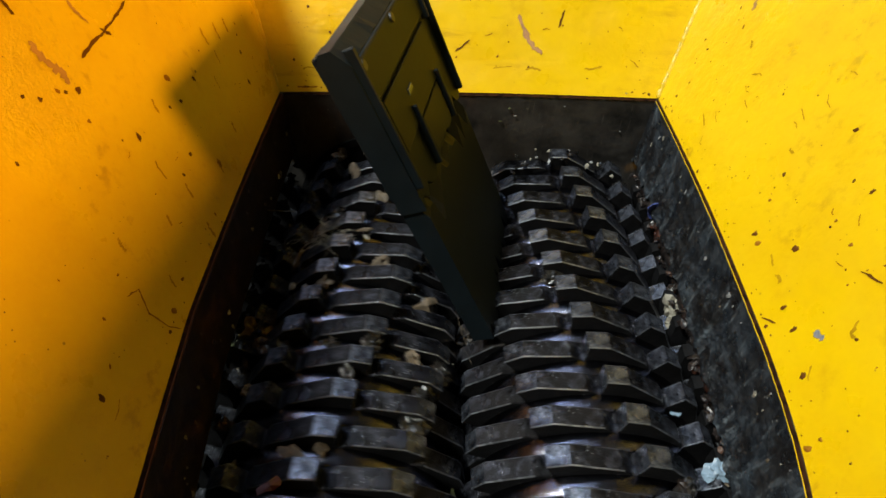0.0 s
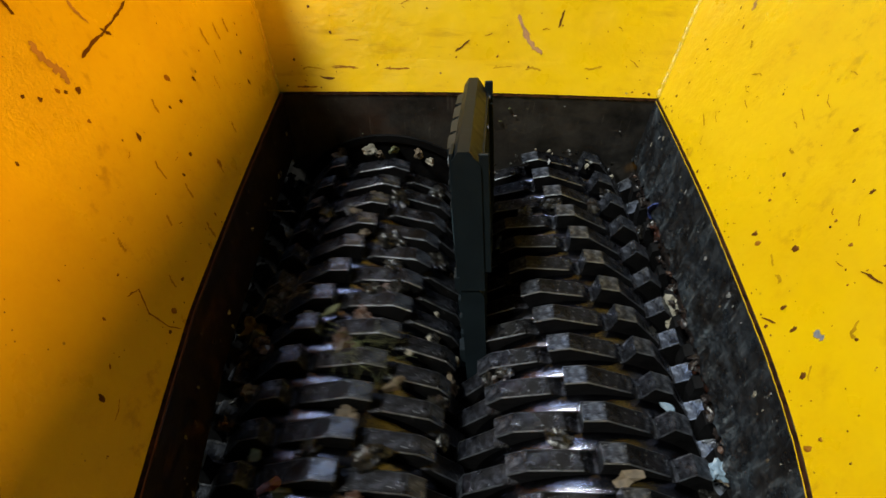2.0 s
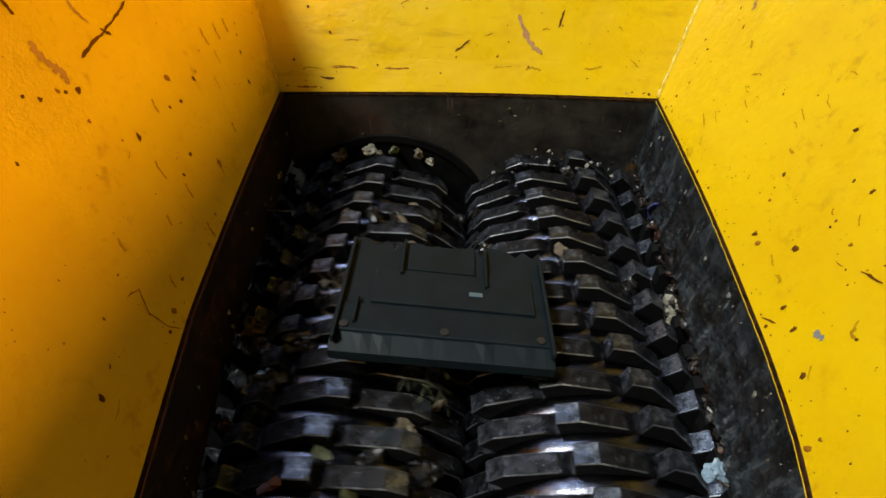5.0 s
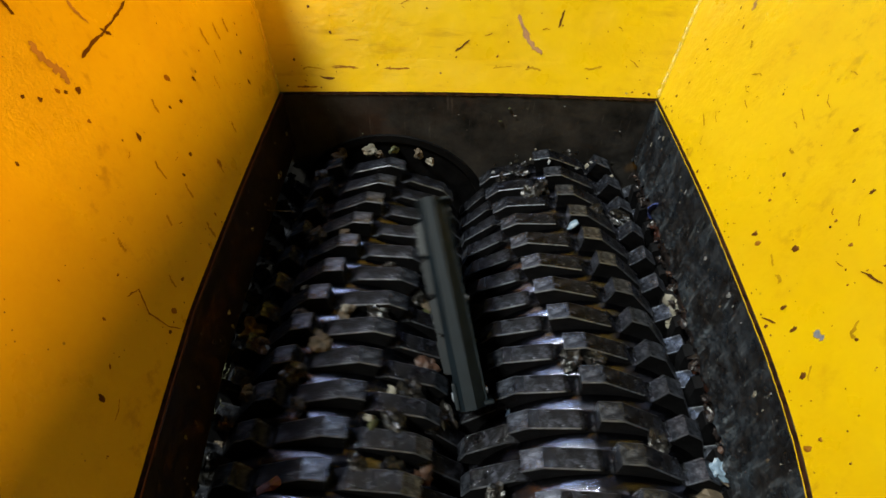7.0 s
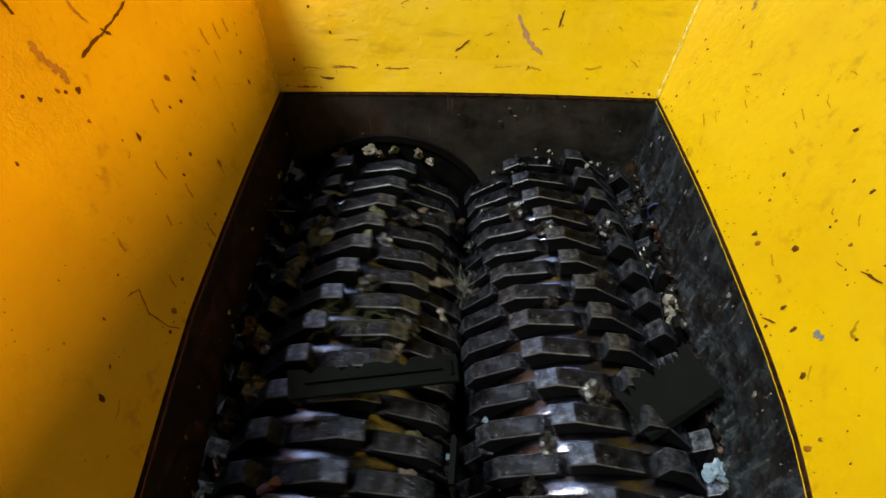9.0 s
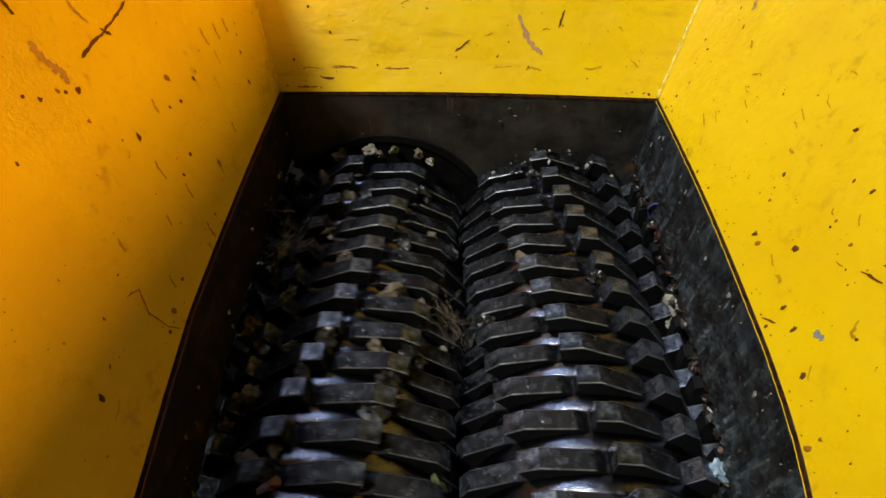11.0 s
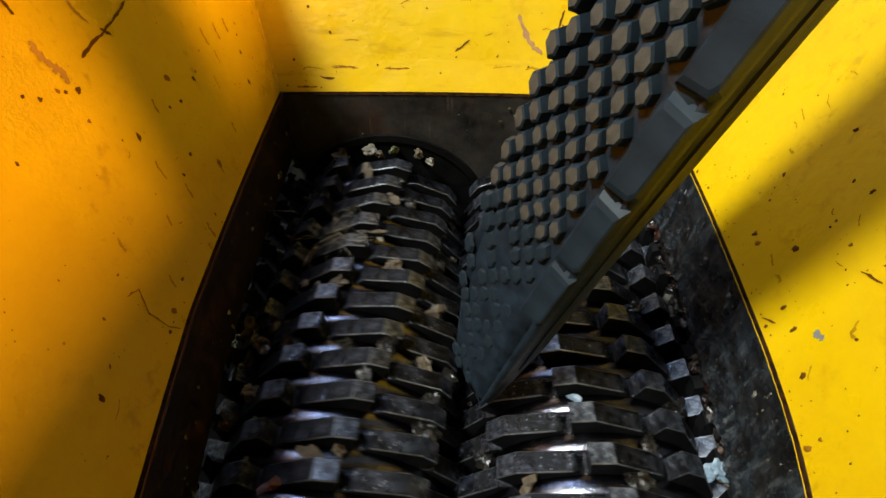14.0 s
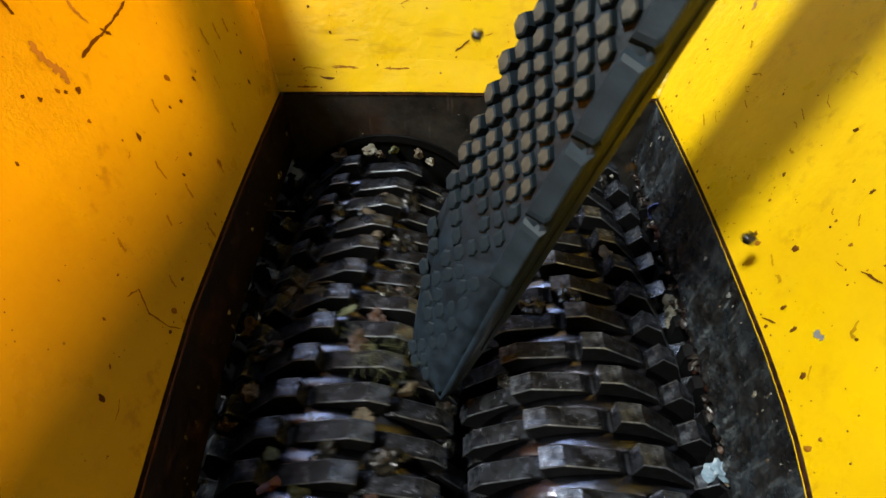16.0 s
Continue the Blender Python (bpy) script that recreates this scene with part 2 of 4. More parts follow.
def flake(r, seed, thick=0.0012):
    """A bent, ragged flake with some thickness."""
    rnd = random.Random(seed)
    n = 9
    bm = bmesh.new()
    top, low = [], []
    for k in range(n):
        a = 2 * math.pi * k / n
        q = r * rnd.uniform(0.55, 1.15)
        z = rnd.uniform(-0.25, 0.25) * r
        top.append(bm.verts.new((q * math.cos(a) * 1.4, q * math.sin(a) * 0.8, z + thick)))
        low.append(bm.verts.new((q * math.cos(a) * 1.4, q * math.sin(a) * 0.8, z)))
    c1, c0 = bm.verts.new((0, 0, 0.25 * r + thick)), bm.verts.new((0, 0, 0.25 * r))
    for k in range(n):
        j = (k + 1) % n
        bm.faces.new((top[k], top[j], c1))
        bm.faces.new((low[j], low[k], c0))
        bm.faces.new((top[k], low[k], low[j], top[j]))
    return bm


# ---- plan ----
Y_FAR, Y_NEAR = 0.462, -0.07
R_TIP, PITCH, DISC_W = 0.1033, 0.0279, 0.0146
Z_AXIS = -0.0500 - R_TIP
X_LEFT, X_RIGHT = -0.0902, 0.1059
Y_ROW_L, Y_ROW_R = 0.2335, 0.2494
LIP = -0.064          # lower edge of the plain liner


def rim_left(y):
    """The worn left plate bellies outwards towards the far end."""
    return -0.1722 + 0.085 * max(0.0, 0.43 - y) ** 2 + 0.062 * max(0.0, 0.2 - y)


def rim_right(y):
    return 0.1896 + 0.0035 * math.sin(math.pi * min(1, max(0, (0.462 - y) / 0.30))) - 0.55 * max(0.0, 0.19 - y) ** 2 * 2.0


# ---- the ground under the machine ----
floor = tagged(new("floor", finish(box((14, 14, 0.1), (0, 0, -1.25)), "floor", CONCRETE)), "plain grey concrete floor under the machine", "floor", kind="structure")

# ---- the yellow hopper ----
hopper = tagged(new("shredder_hopper"), "yellow painted steel hopper with splashes, scratches and chips", "hopper")
TOP = 0.272
SL, SR, SF, SN = 0.296, 0.39, 0.64, 0.30   # outward lean of the plates, run over rise


def left_pt(y, z):
    return (rim_left(y) - 0.003 - SL * z, y, z)


def right_pt(y, z):
    return (rim_right(y) + 0.0024 + SR * z, y, z)


def along(v, z):
    return (Y_NEAR - SN * z) * (1 - v) + (Y_FAR + 0.002 + SF * z) * v


def left_face(u, v):
    z = 0.0015 + TOP * v
    return left_pt(along(u, z), z)


def right_face(u, v):
    z = 0.0015 + TOP * v
    return right_pt(along(u, z), z)


def far_face(u, v):
    z = 0.0015 + TOP * v
    y = along(1, z)
    return (left_pt(y, z)[0] * (1 - u) + right_pt(y, z)[0] * u, y, z + (0.0028 * math.sin(math.pi * u) if v == 0 else 0))


def near_face(u, v):
    z = 0.0015 + TOP * v
    y = along(0, z)
    return (left_pt(y, z)[0] * (1 - u) + right_pt(y, z)[0] * u, y, z)


part("left_plate", grid_sheet(40, 10, left_face, (-0.006, 0, 0)), YELLOW, hopper, smooth=False)
part("right_plate", grid_sheet(40, 10, right_face, (0.006, 0, 0)), YELLOW, hopper)
part("far_plate", grid_sheet(24, 10, far_face, (0, 0.006, 0)), YELLOW, hopper)
part("near_plate", grid_sheet(8, 4, near_face, (0, -0.006, 0)), YELLOW, hopper)


def weld(fn, n, r, seed, name="weld_bead"):
    bm = bmesh.new()
    rings = []
    for i in range(n + 1):
        c = Vector(fn(i / n))
        q = r * (0.75 + 0.5 * noise.noise((i * 0.45, seed, 0)) + 0.25 * noise.noise((i * 1.3, seed, 5)))
        rings.append([bm.verts.new(c + Vector((q * math.cos(a), q * math.sin(a) * 0.8, q * 0.5 * math.sin(a)))) for a in [k * math.pi / 4 for k in range(8)]])
    for a, b in zip(rings, rings[1:]):
        for k in range(8):
            bm.faces.new((a[k], a[(k + 1) % 8], b[(k + 1) % 8], b[k]))
    return bm


def seam_right(s):
    z = 0.004 + s * 0.3
    return right_pt(along(1, z) - 0.001, z)


def seam_left(s):
    z = 0.004 + s * 0.3
    return left_pt(along(1, z) - 0.001, z)


part("weld_bead", weld(seam_right, 150, 0.0042, 1), WELD, hopper, "lumpy painted weld in the corner", True)
part("weld_bead", weld(seam_left, 120, 0.0022, 2), YELLOW, hopper, smooth=True)

# ---- the cutting chamber ----
chamber = tagged(new("cutting_chamber"), "dark grimy steel shredder chamber with scraper fingers between the discs", "machine chamber")


def liner_left(u, v):
    y = Y_NEAR + (Y_FAR - Y_NEAR) * u
    return (rim_left(y), y, LIP * v)


def liner_right(u, v):
    y = Y_NEAR + (Y_FAR - Y_NEAR) * u
    crust = noise.noise((y * 60, v * 5, 2)) + 0.6 * noise.noise((y * 190, v * 15, 4)) + 0.4 * noise.noise((y * 480, v * 40, 6))
    lower = -0.068 - 0.008 * (1 - u) + 0.010 * noise.noise((y * 70, 1, 1)) + 0.006 * noise.noise((y * 230, 5, 1))
    return (rim_right(y) - v * v * 0.004 - 0.0022 * v * (0.4 + crust), y, lower * v)


part("left_liner", grid_sheet(36, 6, liner_left, (-0.016, 0, 0)), RUSTY_LINER, chamber, "greasy brown-black steel liner")
part("right_liner", grid_sheet(150, 22, liner_right, (0.016, 0, 0)), SIDE, chamber, "scuffed bluish steel liner")
part("far_liner", grid_sheet(12, 8, lambda u, v: (-0.24 + 0.50 * u, Y_FAR, -0.36 * v + 0.0025 * math.sin(math.pi * min(1, max(0, (u - 0.13) / 0.73))) * (v == 0)), (0, 0.014, 0)), LINER, chamber)
part("near_liner", grid_sheet(4, 2, lambda u, v: (-0.24 + 0.50 * u, Y_NEAR, -0.36 * v), (0, -0.014, 0)), LINER, chamber)
part("left_housing", box((0.014, 0.56, 0.30), (-0.212, 0.196, -0.215)), GRIME, chamber)
part("right_housing", box((0.014, 0.56, 0.30), (0.228, 0.196, -0.215)), GRIME, chamber)
part("chamber_floor", box((0.47, 0.56, 0.012), (0.008, 0.196, -0.367)), GRIME, chamber)


# thin painted lip and dark joint along the rim
def lip_strip(fn, lo, hi, z0, z1, n=60):
    bm = bmesh.new()
    rows = []
    for i in range(n + 1):
        y = Y_NEAR + (Y_FAR - Y_NEAR) * i / n
        w = 0.0005 * noise.noise((i * 0.5, lo * 900, 0))
        rows.append([bm.verts.new((fn(y) + x + w, y, z)) for x, z in ((lo, z0), (lo, z1), (hi, z1), (hi, z0))])
    for a, b in zip(rows, rows[1:]):
        for k in range(4):
            bm.faces.new((a[k], a[(k + 1) % 4], b[(k + 1) % 4], b[k]))
    bm.faces.new(rows[0]), bm.faces.new(rows[-1])
    return bm


part("painted_lip", lip_strip(rim_right, 0.0003, 0.0007, -0.002, 0.0004, 160), YELLOW, chamber, "chipped yellow edge of the liner")
part("rim_joint", lip_strip(rim_right, 0.0008, 0.0028, -0.006, 0.0010, 160), SEAM, chamber, "rusty brown joint")
part("painted_lip", lip_strip(rim_left, -0.0009, -0.0004, -0.005, 0.0012), STAIN, chamber)
part("rim_joint", lip_strip(rim_left, -0.0040, -0.0010, -0.005, 0.0012), SEAM, chamber)
part("rim_joint", weld(lambda s: (-0.171 + 0.36 * s, Y_FAR + 0.0004, 0.0012 + 0.0026 * math.sin(math.pi * s)), 200, 0.0016, 7), SEAM, chamber, "thin ragged brown joint")

# round bearing plate of the left shaft in the far wall
ring = bmesh.new()
for r0, r1, y0, y1 in ((0.1015, 0.1095, Y_FAR - 0.003, Y_FAR + 0.001), (0.0, 0.100, Y_FAR - 0.0015, Y_FAR + 0.001)):
    seg = 72
    vs = [[ring.verts.new((X_LEFT + 0.018 + r * math.sin(2 * math.pi * k / seg), y, Z_AXIS + r * math.cos(2 * math.pi * k / seg))) for k in range(seg)] for r, y in ((max(r0, 1e-3), y0), (r1, y0), (r1, y1))]
    for a, b in zip(vs, vs[1:]):
        for k in range(seg):
            ring.faces.new((a[k], a[(k + 1) % seg], b[(k + 1) % seg], b[k]))
part("bearing_plate", ring, SHADED_OILY, chamber, "round worn bearing plate")


# ---- cutter shafts ----
def tooth_profile(sign):
    """One disc's outline: a flat worn tip, a long sloping back and a rounded gullet, ten times round."""
    shape = [(-4.4, 0.0), (4.4, 0.0), (24.5, -0.0112), (26.6, -0.0130), (28.2, -0.0152), (29.6, -0.0166), (30.7, -0.0163), (31.3, -0.0140)]
    pts = []
    for n in range(10):
        for a, d in shape:
            th = radians(sign * (a + 36 * n))
            pts.append((th, R_TIP + d))
    return pts


def disc_mesh(sign):
    bm = bmesh.new()
    prof = tooth_profile(sign)
    h, c = DISC_W / 2, 0.0008
    layers = []
    for y, inset in ((-h, c), (-h + c, 0.0), (h - c, 0.0), (h, c)):
        layers.append([bm.verts.new(((r - inset) * math.sin(t), y, (r - inset) * math.cos(t))) for t, r in prof])
    n = len(prof)
    for i, (a, b) in enumerate(zip(layers, layers[1:])):
        for k in range(n):
            f = bm.faces.new((a[k], a[(k + 1) % n], b[(k + 1) % n], b[k]))
            f.material_index = (0 if k % 8 in (7, 0) else 1) if i == 1 else (3 if k % 8 in (7, 0, 1) else 1)
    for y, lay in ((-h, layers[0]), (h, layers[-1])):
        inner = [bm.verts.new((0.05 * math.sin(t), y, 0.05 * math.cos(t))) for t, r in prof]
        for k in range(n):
            # disc flanks get the near-black steel, which paints in the shaded gaps
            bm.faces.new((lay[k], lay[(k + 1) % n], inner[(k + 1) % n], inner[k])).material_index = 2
    return finish(bm, "disc", [CUTTER, BACK, SHADED_OILY, EDGE])


def spacer_mesh():
    bm = bmesh.new()
    seg, h = 72, (PITCH - DISC_W) / 2 - 0.0002
    lay = [[bm.verts.new((r * math.sin(2 * math.pi * k / seg), y, r * math.cos(2 * math.pi * k / seg))) for k in range(seg)] for r, y in ((0.05, -h), (0.0865, -h), (0.0873, -h + 0.001), (0.0873, h - 0.001), (0.0865, h), (0.05, h))]
    for a, b in zip(lay, lay[1:]):
        for k in range(seg):
            bm.faces.new((a[k], a[(k + 1) % seg], b[(k + 1) % seg], b[k]))
    return finish(bm, "spacer", SPACER, True)


SPACER_MESH = spacer_mesh()


def cutter_shaft(x, y_row, sign, first, step, label):
    root = tagged(new("cutter_shaft"), label, "cutter shaft", "shredder shafts")
    root.matrix_world = pose(x, 0, Z_AXIS)
    part("shaft_core", cyl(0.052, 0.54, (0, 0.196, 0), "Y", 40), LINER, root)
    mesh = disc_mesh(sign)
    for k in range(-7, 11):
        y = y_row - k * PITCH
        if not Y_NEAR + 0.012 < y < Y_FAR - 0.006:
            continue
        d = part("cutter_disc", mesh, None, root)
        d.matrix_basis = pose(0, y, 0, 0, first + step * k, 0)
        s = part("spacer", SPACER_MESH, None, root)
        s.matrix_basis = pose(0, y - PITCH / 2, 0, 0, 40 * k, 0)
    return root


left_shaft = cutter_shaft(X_LEFT, Y_ROW_L, -1, 11.7, -4.47, "rotating steel shaft of hooked cutter discs, worn bright at the tips")
right_shaft = cutter_shaft(X_RIGHT, Y_ROW_R, 1, -2.3, 4.8, "slowly rotating steel shaft of hooked cutter discs, brown on the backs")


# scraper fingers in the gaps of each shaft, along the housing
def finger_mesh(sign):
    bm = bmesh.new()
    w = (PITCH - DISC_W) * 0.40
    out = []
    for t, r in ((48, 0.104), (56, 0.094), (70, 0.089), (90, 0.089), (110, 0.089), (110, 0.125), (80, 0.125), (60, 0.128), (50, 0.124)):
        out.append((sign * r * math.sin(radians(t)), r * math.cos(radians(t))))
    a = [bm.verts.new((x, -w, z)) for x, z in out]
    b = [bm.verts.new((x, w, z)) for x, z in out]
    bm.faces.new(a), bm.faces.new(b[::-1])
    for k in range(len(a)):
        bm.faces.new((a[k], a[(k + 1) % len(a)], b[(k + 1) % len(a)], b[k]))
    return finish(bm, "scraper_finger", SHADED_OILY)


for sign, x, y_row in ((-1, X_LEFT, Y_ROW_L), (1, X_RIGHT, Y_ROW_R)):
    mesh = finger_mesh(sign)
    for k in range(-7, 11):
        y = y_row - (k + 0.5) * PITCH
        if Y_NEAR + 0.01 < y < Y_FAR - 0.008:
            f = part("scraper_finger", mesh, None, chamber)
            f.matrix_basis = pose(x, y, Z_AXIS)


# ---- marks on the paint ----
PLATES = {"left": (Vector((1, 0, SL)).normalized(), Vector((0, 1, 0)), Vector((-SL, 0, 1)).normalized()),
          "right": (Vector((-1, 0, SR)).normalized(), Vector((0, 1, 0)), Vector((SR, 0, 1)).normalized()),
          "far": (Vector((0, -1, SF)).normalized(), Vector((1, 0, 0)), Vector((0, SF, 1)).normalized())}


def on_plate(plate, a, z):
    z = max(z, 0.004)
    if plate == "left":
        return Vector(left_pt(a, z))
    if plate == "right":
        return Vector(right_pt(a, z))
    return Vector((a, along(1, z), z))


def splash(plate, a, z, r, seed, mat, long=1.0, lean=0.0):
    """A dried splash: a ragged raised spot lying on a plate."""
    n, e, up = PLATES[plate]
    rnd = random.Random(seed)
    c = on_plate(plate, a, z)
    bm = bmesh.new()
    k = 11
    rim = []
    for i in range(k):
        t = 2 * math.pi * i / k
        q = r * rnd.uniform(0.6, 1.15)
        x, y = q * math.cos(t), q * math.sin(t) * long
        x, y = x * math.cos(lean) - y * math.sin(lean), x * math.sin(lean) + y * math.cos(lean)
        rim.append(bm.verts.new(c + e * x + up * y + n * 0.0003))
    mid = bm.verts.new(c + n * 0.0008)
    for i in range(k):
        bm.faces.new((rim[i], rim[(i + 1) % k], mid))
    part("paint_splash", bm, mat, hopper)


def scratch(plate, pts, w, mat, seed=0, name="paint_scratch"):
    n, e, up = PLATES[plate]
    rnd = random.Random(seed)
    fine = []
    for (a0, z0), (a1, z1) in zip(pts, pts[1:]):
        for i in range(5):
            fine.append((a0 + (a1 - a0) * i / 5, z0 + (z1 - z0) * i / 5))
    fine.append(pts[-1])
    bm = bmesh.new()
    row = []
    for i, (a, z) in enumerate(fine):
        c = on_plate(plate, a + rnd.uniform(-1, 1) * w * 0.25, z + rnd.uniform(-1, 1) * w * 0.25) + n * 0.0004
        q = w * rnd.uniform(0.25, 0.65) * (0.35 if i in (0, len(fine) - 1) else 1)
        j = min(i + 1, len(fine) - 1)
        i0 = max(j - 1, 0)
        d = (e * (fine[j][0] - fine[i0][0]) + up * (fine[j][1] - fine[i0][1])).normalized()
        s = n.cross(d)
        row.append((bm.verts.new(c + s * q), bm.verts.new(c - s * q)))
    for (p, q), (r, s) in zip(row, row[1:]):
        bm.faces.new((p, q, s, r))
    part(name, bm, mat, hopper)


LEFT_SPOTS = [(0.233, 0.136, 0.0018), (0.246, 0.133, 0.0016), (0.226, 0.142, 0.0016), (0.250, 0.130, 0.0015), (0.248, 0.113, 0.0019), (0.258, 0.093, 0.0012),
              (0.271, 0.086, 0.0022), (0.331, 0.092, 0.0033), (0.357, 0.077, 0.0023), (0.328, 0.076, 0.0025), (0.321, 0.027, 0.0028), (0.424, 0.036, 0.0023),
              (0.438, 0.056, 0.0019), (0.280, 0.012, 0.0012), (0.300, 0.051, 0.0022), (0.314, 0.080, 0.0015), (0.192, 0.013, 0.0022), (0.178, 0.011, 0.0019),
              (0.120, 0.039, 0.0022), (0.184, 0.057, 0.0012), (0.194, 0.126, 0.0012), (0.281, 0.048, 0.0015), (0.215, 0.016, 0.0015), (0.258, 0.126, 0.0031), (0.448, 0.067, 0.0012)]
FAR_SPOTS = [(-0.018, 0.011, 0.0024), (0.0, 0.011, 0.0026), (-0.144, 0.067, 0.0016), (-0.124, 0.048, 0.0015), (0.027, 0.009, 0.0016), (-0.095, 0.008, 0.0019), (0.066, 0.024, 0.0015),
             (0.036, 0.032, 0.0012), (0.123, 0.016, 0.0015), (-0.032, 0.067, 0.0012), (-0.067, 0.022, 0.0012), (-0.160, 0.027, 0.0016)]
RIGHT_SPOTS = [(0.262, 0.023, 0.0023), (0.254, 0.022, 0.0024), (0.232, 0.041, 0.0027), (0.158, 0.015, 0.0022), (0.120, 0.005, 0.0025), (0.273, 0.100, 0.0022), (0.285, 0.056, 0.0018),
               (0.431, 0.088, 0.0018), (0.463, 0.062, 0.0012), (0.451, 0.059, 0.0014), (0.230, 0.067, 0.0012), (0.443, 0.018, 0.0018), (0.229, 0.063, 0.0012), (0.211, 0.067, 0.0014),
               (0.202, 0.020, 0.0016), (0.186, 0.020, 0.0017), (0.276, 0.041, 0.0014), (0.231, 0.089, 0.0014), (0.161, 0.048, 0.0012), (0.122, 0.013, 0.0015)]
for plate, spots in (("left", LEFT_SPOTS), ("far", FAR_SPOTS), ("right", RIGHT_SPOTS)):
    for i, (a, z, r) in enumerate(spots):
        rnd = random.Random(i * 7 + len(plate))
        splash(plate, a, z, r * 0.85, i + 40, FAINT if i % 3 == 1 else STAIN, rnd.uniform(0.8, 1.9), rnd.uniform(-0.9, 0.9))
    # a fine sowing of specks between them
    rnd = random.Random(len(plate))
    for i in range({"left": 45, "far": 45, "right": 85}[plate]):
        a = rnd.uniform(-0.16, 0.18) if plate == "far" else rnd.uniform(0.08, 0.46)
        z = rnd.uniform(0.004, 0.075 if plate == "far" else 0.15) * rnd.uniform(0.3, 1.0)
        splash(plate, a, z, rnd.choice((0.0003, 0.0004, 0.0004, 0.0005, 0.0008)), i, FAINT if i % 2 else STAIN, rnd.uniform(0.7, 2.2), rnd.uniform(-1, 1))
scratch("left", [(0.256, 0.155), (0.253, 0.149), (0.256, 0.143), (0.257, 0.138), (0.257, 0.131)], 0.0052, CHIP, 1, "bare_chip")
scratch("left", [(0.343, 0.139), (0.325, 0.137), (0.303, 0.136), (0.291, 0.136), (0.277, 0.135)], 0.0018, STAIN, 2)
scratch("left", [(0.301, 0.144), (0.298, 0.152), (0.298, 0.158)], 0.002, CHIP, 3)
scratch("left", [(0.311, 0.132), (0.306, 0.139)], 0.0018, STAIN, 5)
scratch("left", [(0.259, 0.167), (0.259, 0.175)], 0.002, STAIN, 6)
scratch("left", [(0.177, 0.047), (0.186, 0.042), (0.178, 0.030), (0.180, 0.014), (0.185, 0.004)], 0.0010, FAINT, 4)
scratch("far", [(0.055, 0.064), (0.062, 0.049), (0.069, 0.041), (0.078, 0.034)], 0.0048, CHIP, 7, "bare_chip")
scratch("far", [(-0.135, 0.014), (-0.117, 0.012), (-0.105, 0.012)], 0.0026, STAIN, 8)
scratch("far", [(-0.079, 0.009), (-0.062, 0.013), (-0.050, 0.015)], 0.0016, STAIN, 9)
scratch("far", [(0.097, 0.067), (0.092, 0.054)], 0.0016, STAIN, 10)
scratch("far", [(0.009, 0.044), (-0.004, 0.035)], 0.0016, STAIN, 11)
scratch("far", [(0.064, 0.017), (0.076, 0.011), (0.089, 0.006)], 0.0014, STAIN, 12)
scratch("right", [(0.440, 0.106), (0.436, 0.100)], 0.004, CHIP, 13, "bare_chip")
scratch("right", [(0.205, 0.005), (0.196, 0.012)], 0.0012, STAIN, 14)
scratch("right", [(0.193, 0.065), (0.181, 0.070)], 0.0016, STAIN, 15)
scratch("right", [(0.171, 0.033), (0.1765, 0.031)], 0.0048, GREY_FLAKE, 16, "bare_chip")
# fine scuffs
for plate, count in (("left", 8), ("far", 12), ("right", 16)):
    rnd = random.Random(70 + count)
    for i in range(count):
        a = rnd.uniform(-0.16, 0.18) if plate == "far" else rnd.uniform(0.1, 0.5)
        z, ang, ln = rnd.uniform(0.006, 0.08 if plate == "far" else 0.15), rnd.uniform(-0.9, 0.9), rnd.uniform(0.003, 0.014)
        da, dz = ln * math.cos(ang), ln * math.sin(ang) * 0.6
        scratch(plate, [(a, z), (a + da * 0.5, z + dz * 0.4 + rnd.uniform(-1, 1) * 0.001), (a + da, max(0.005, z + dz))], rnd.uniform(0.0003, 0.0007), FAINT, i)
# rubbed brown smears low on the far plate, and on the right one
rnd = random.Random(41)
for i in range(22):
    a, z = rnd.uniform(-0.165, 0.17), 0.005 + 0.020 * rnd.random() ** 2
    scratch("far", [(a, z), (a + 0.006, z + rnd.uniform(-0.001, 0.002)), (a + rnd.uniform(0.010, 0.026), z + rnd.uniform(-0.001, 0.003))], rnd.uniform(0.0005, 0.0020), (SMUDGE, SMUDGE, FAINT)[i % 3], 600 + i, "rubbed_smear")
for i in range(16):
    a, z = rnd.uniform(0.10, 0.44), 0.010 + 0.08 * rnd.random()
    scratch("right", [(a, z), (a + 0.003, z + rnd.uniform(-0.002, 0.002)), (a + rnd.uniform(0.004, 0.012), z + rnd.uniform(-0.006, 0.006))], rnd.uniform(0.0006, 0.0022), SMUDGE, 640 + i, "rubbed_smear")
for i in range(14):
    a, z = rnd.uniform(0.20, 0.45), 0.008 + 0.09 * rnd.random()
    scratch("left", [(a, z), (a - 0.002, z - 0.004), (a - 0.003, z - rnd.uniform(0.006, 0.014))], rnd.uniform(0.0008, 0.0024), SMUDGE, 680 + i, "run_down_drip")
# chipped edge along the far rim
for i in range(34):
    rnd = random.Random(900 + i)
    a = -0.168 + 0.352 * rnd.random()
    splash("far", a, 0.0045 + 0.0018 * rnd.random(), rnd.uniform(0.0006, 0.0019), 300 + i, STAIN if i % 4 else GREY_FLAKE, rnd.uniform(0.4, 0.8))
for i in range(18):
    rnd = random.Random(1200 + i)
    splash("right", 0.08 + 0.38 * rnd.random(), 0.0045 + 0.004 * rnd.random() ** 2, rnd.uniform(0.0005, 0.0015), 500 + i, STAIN, rnd.uniform(0.5, 1.2))

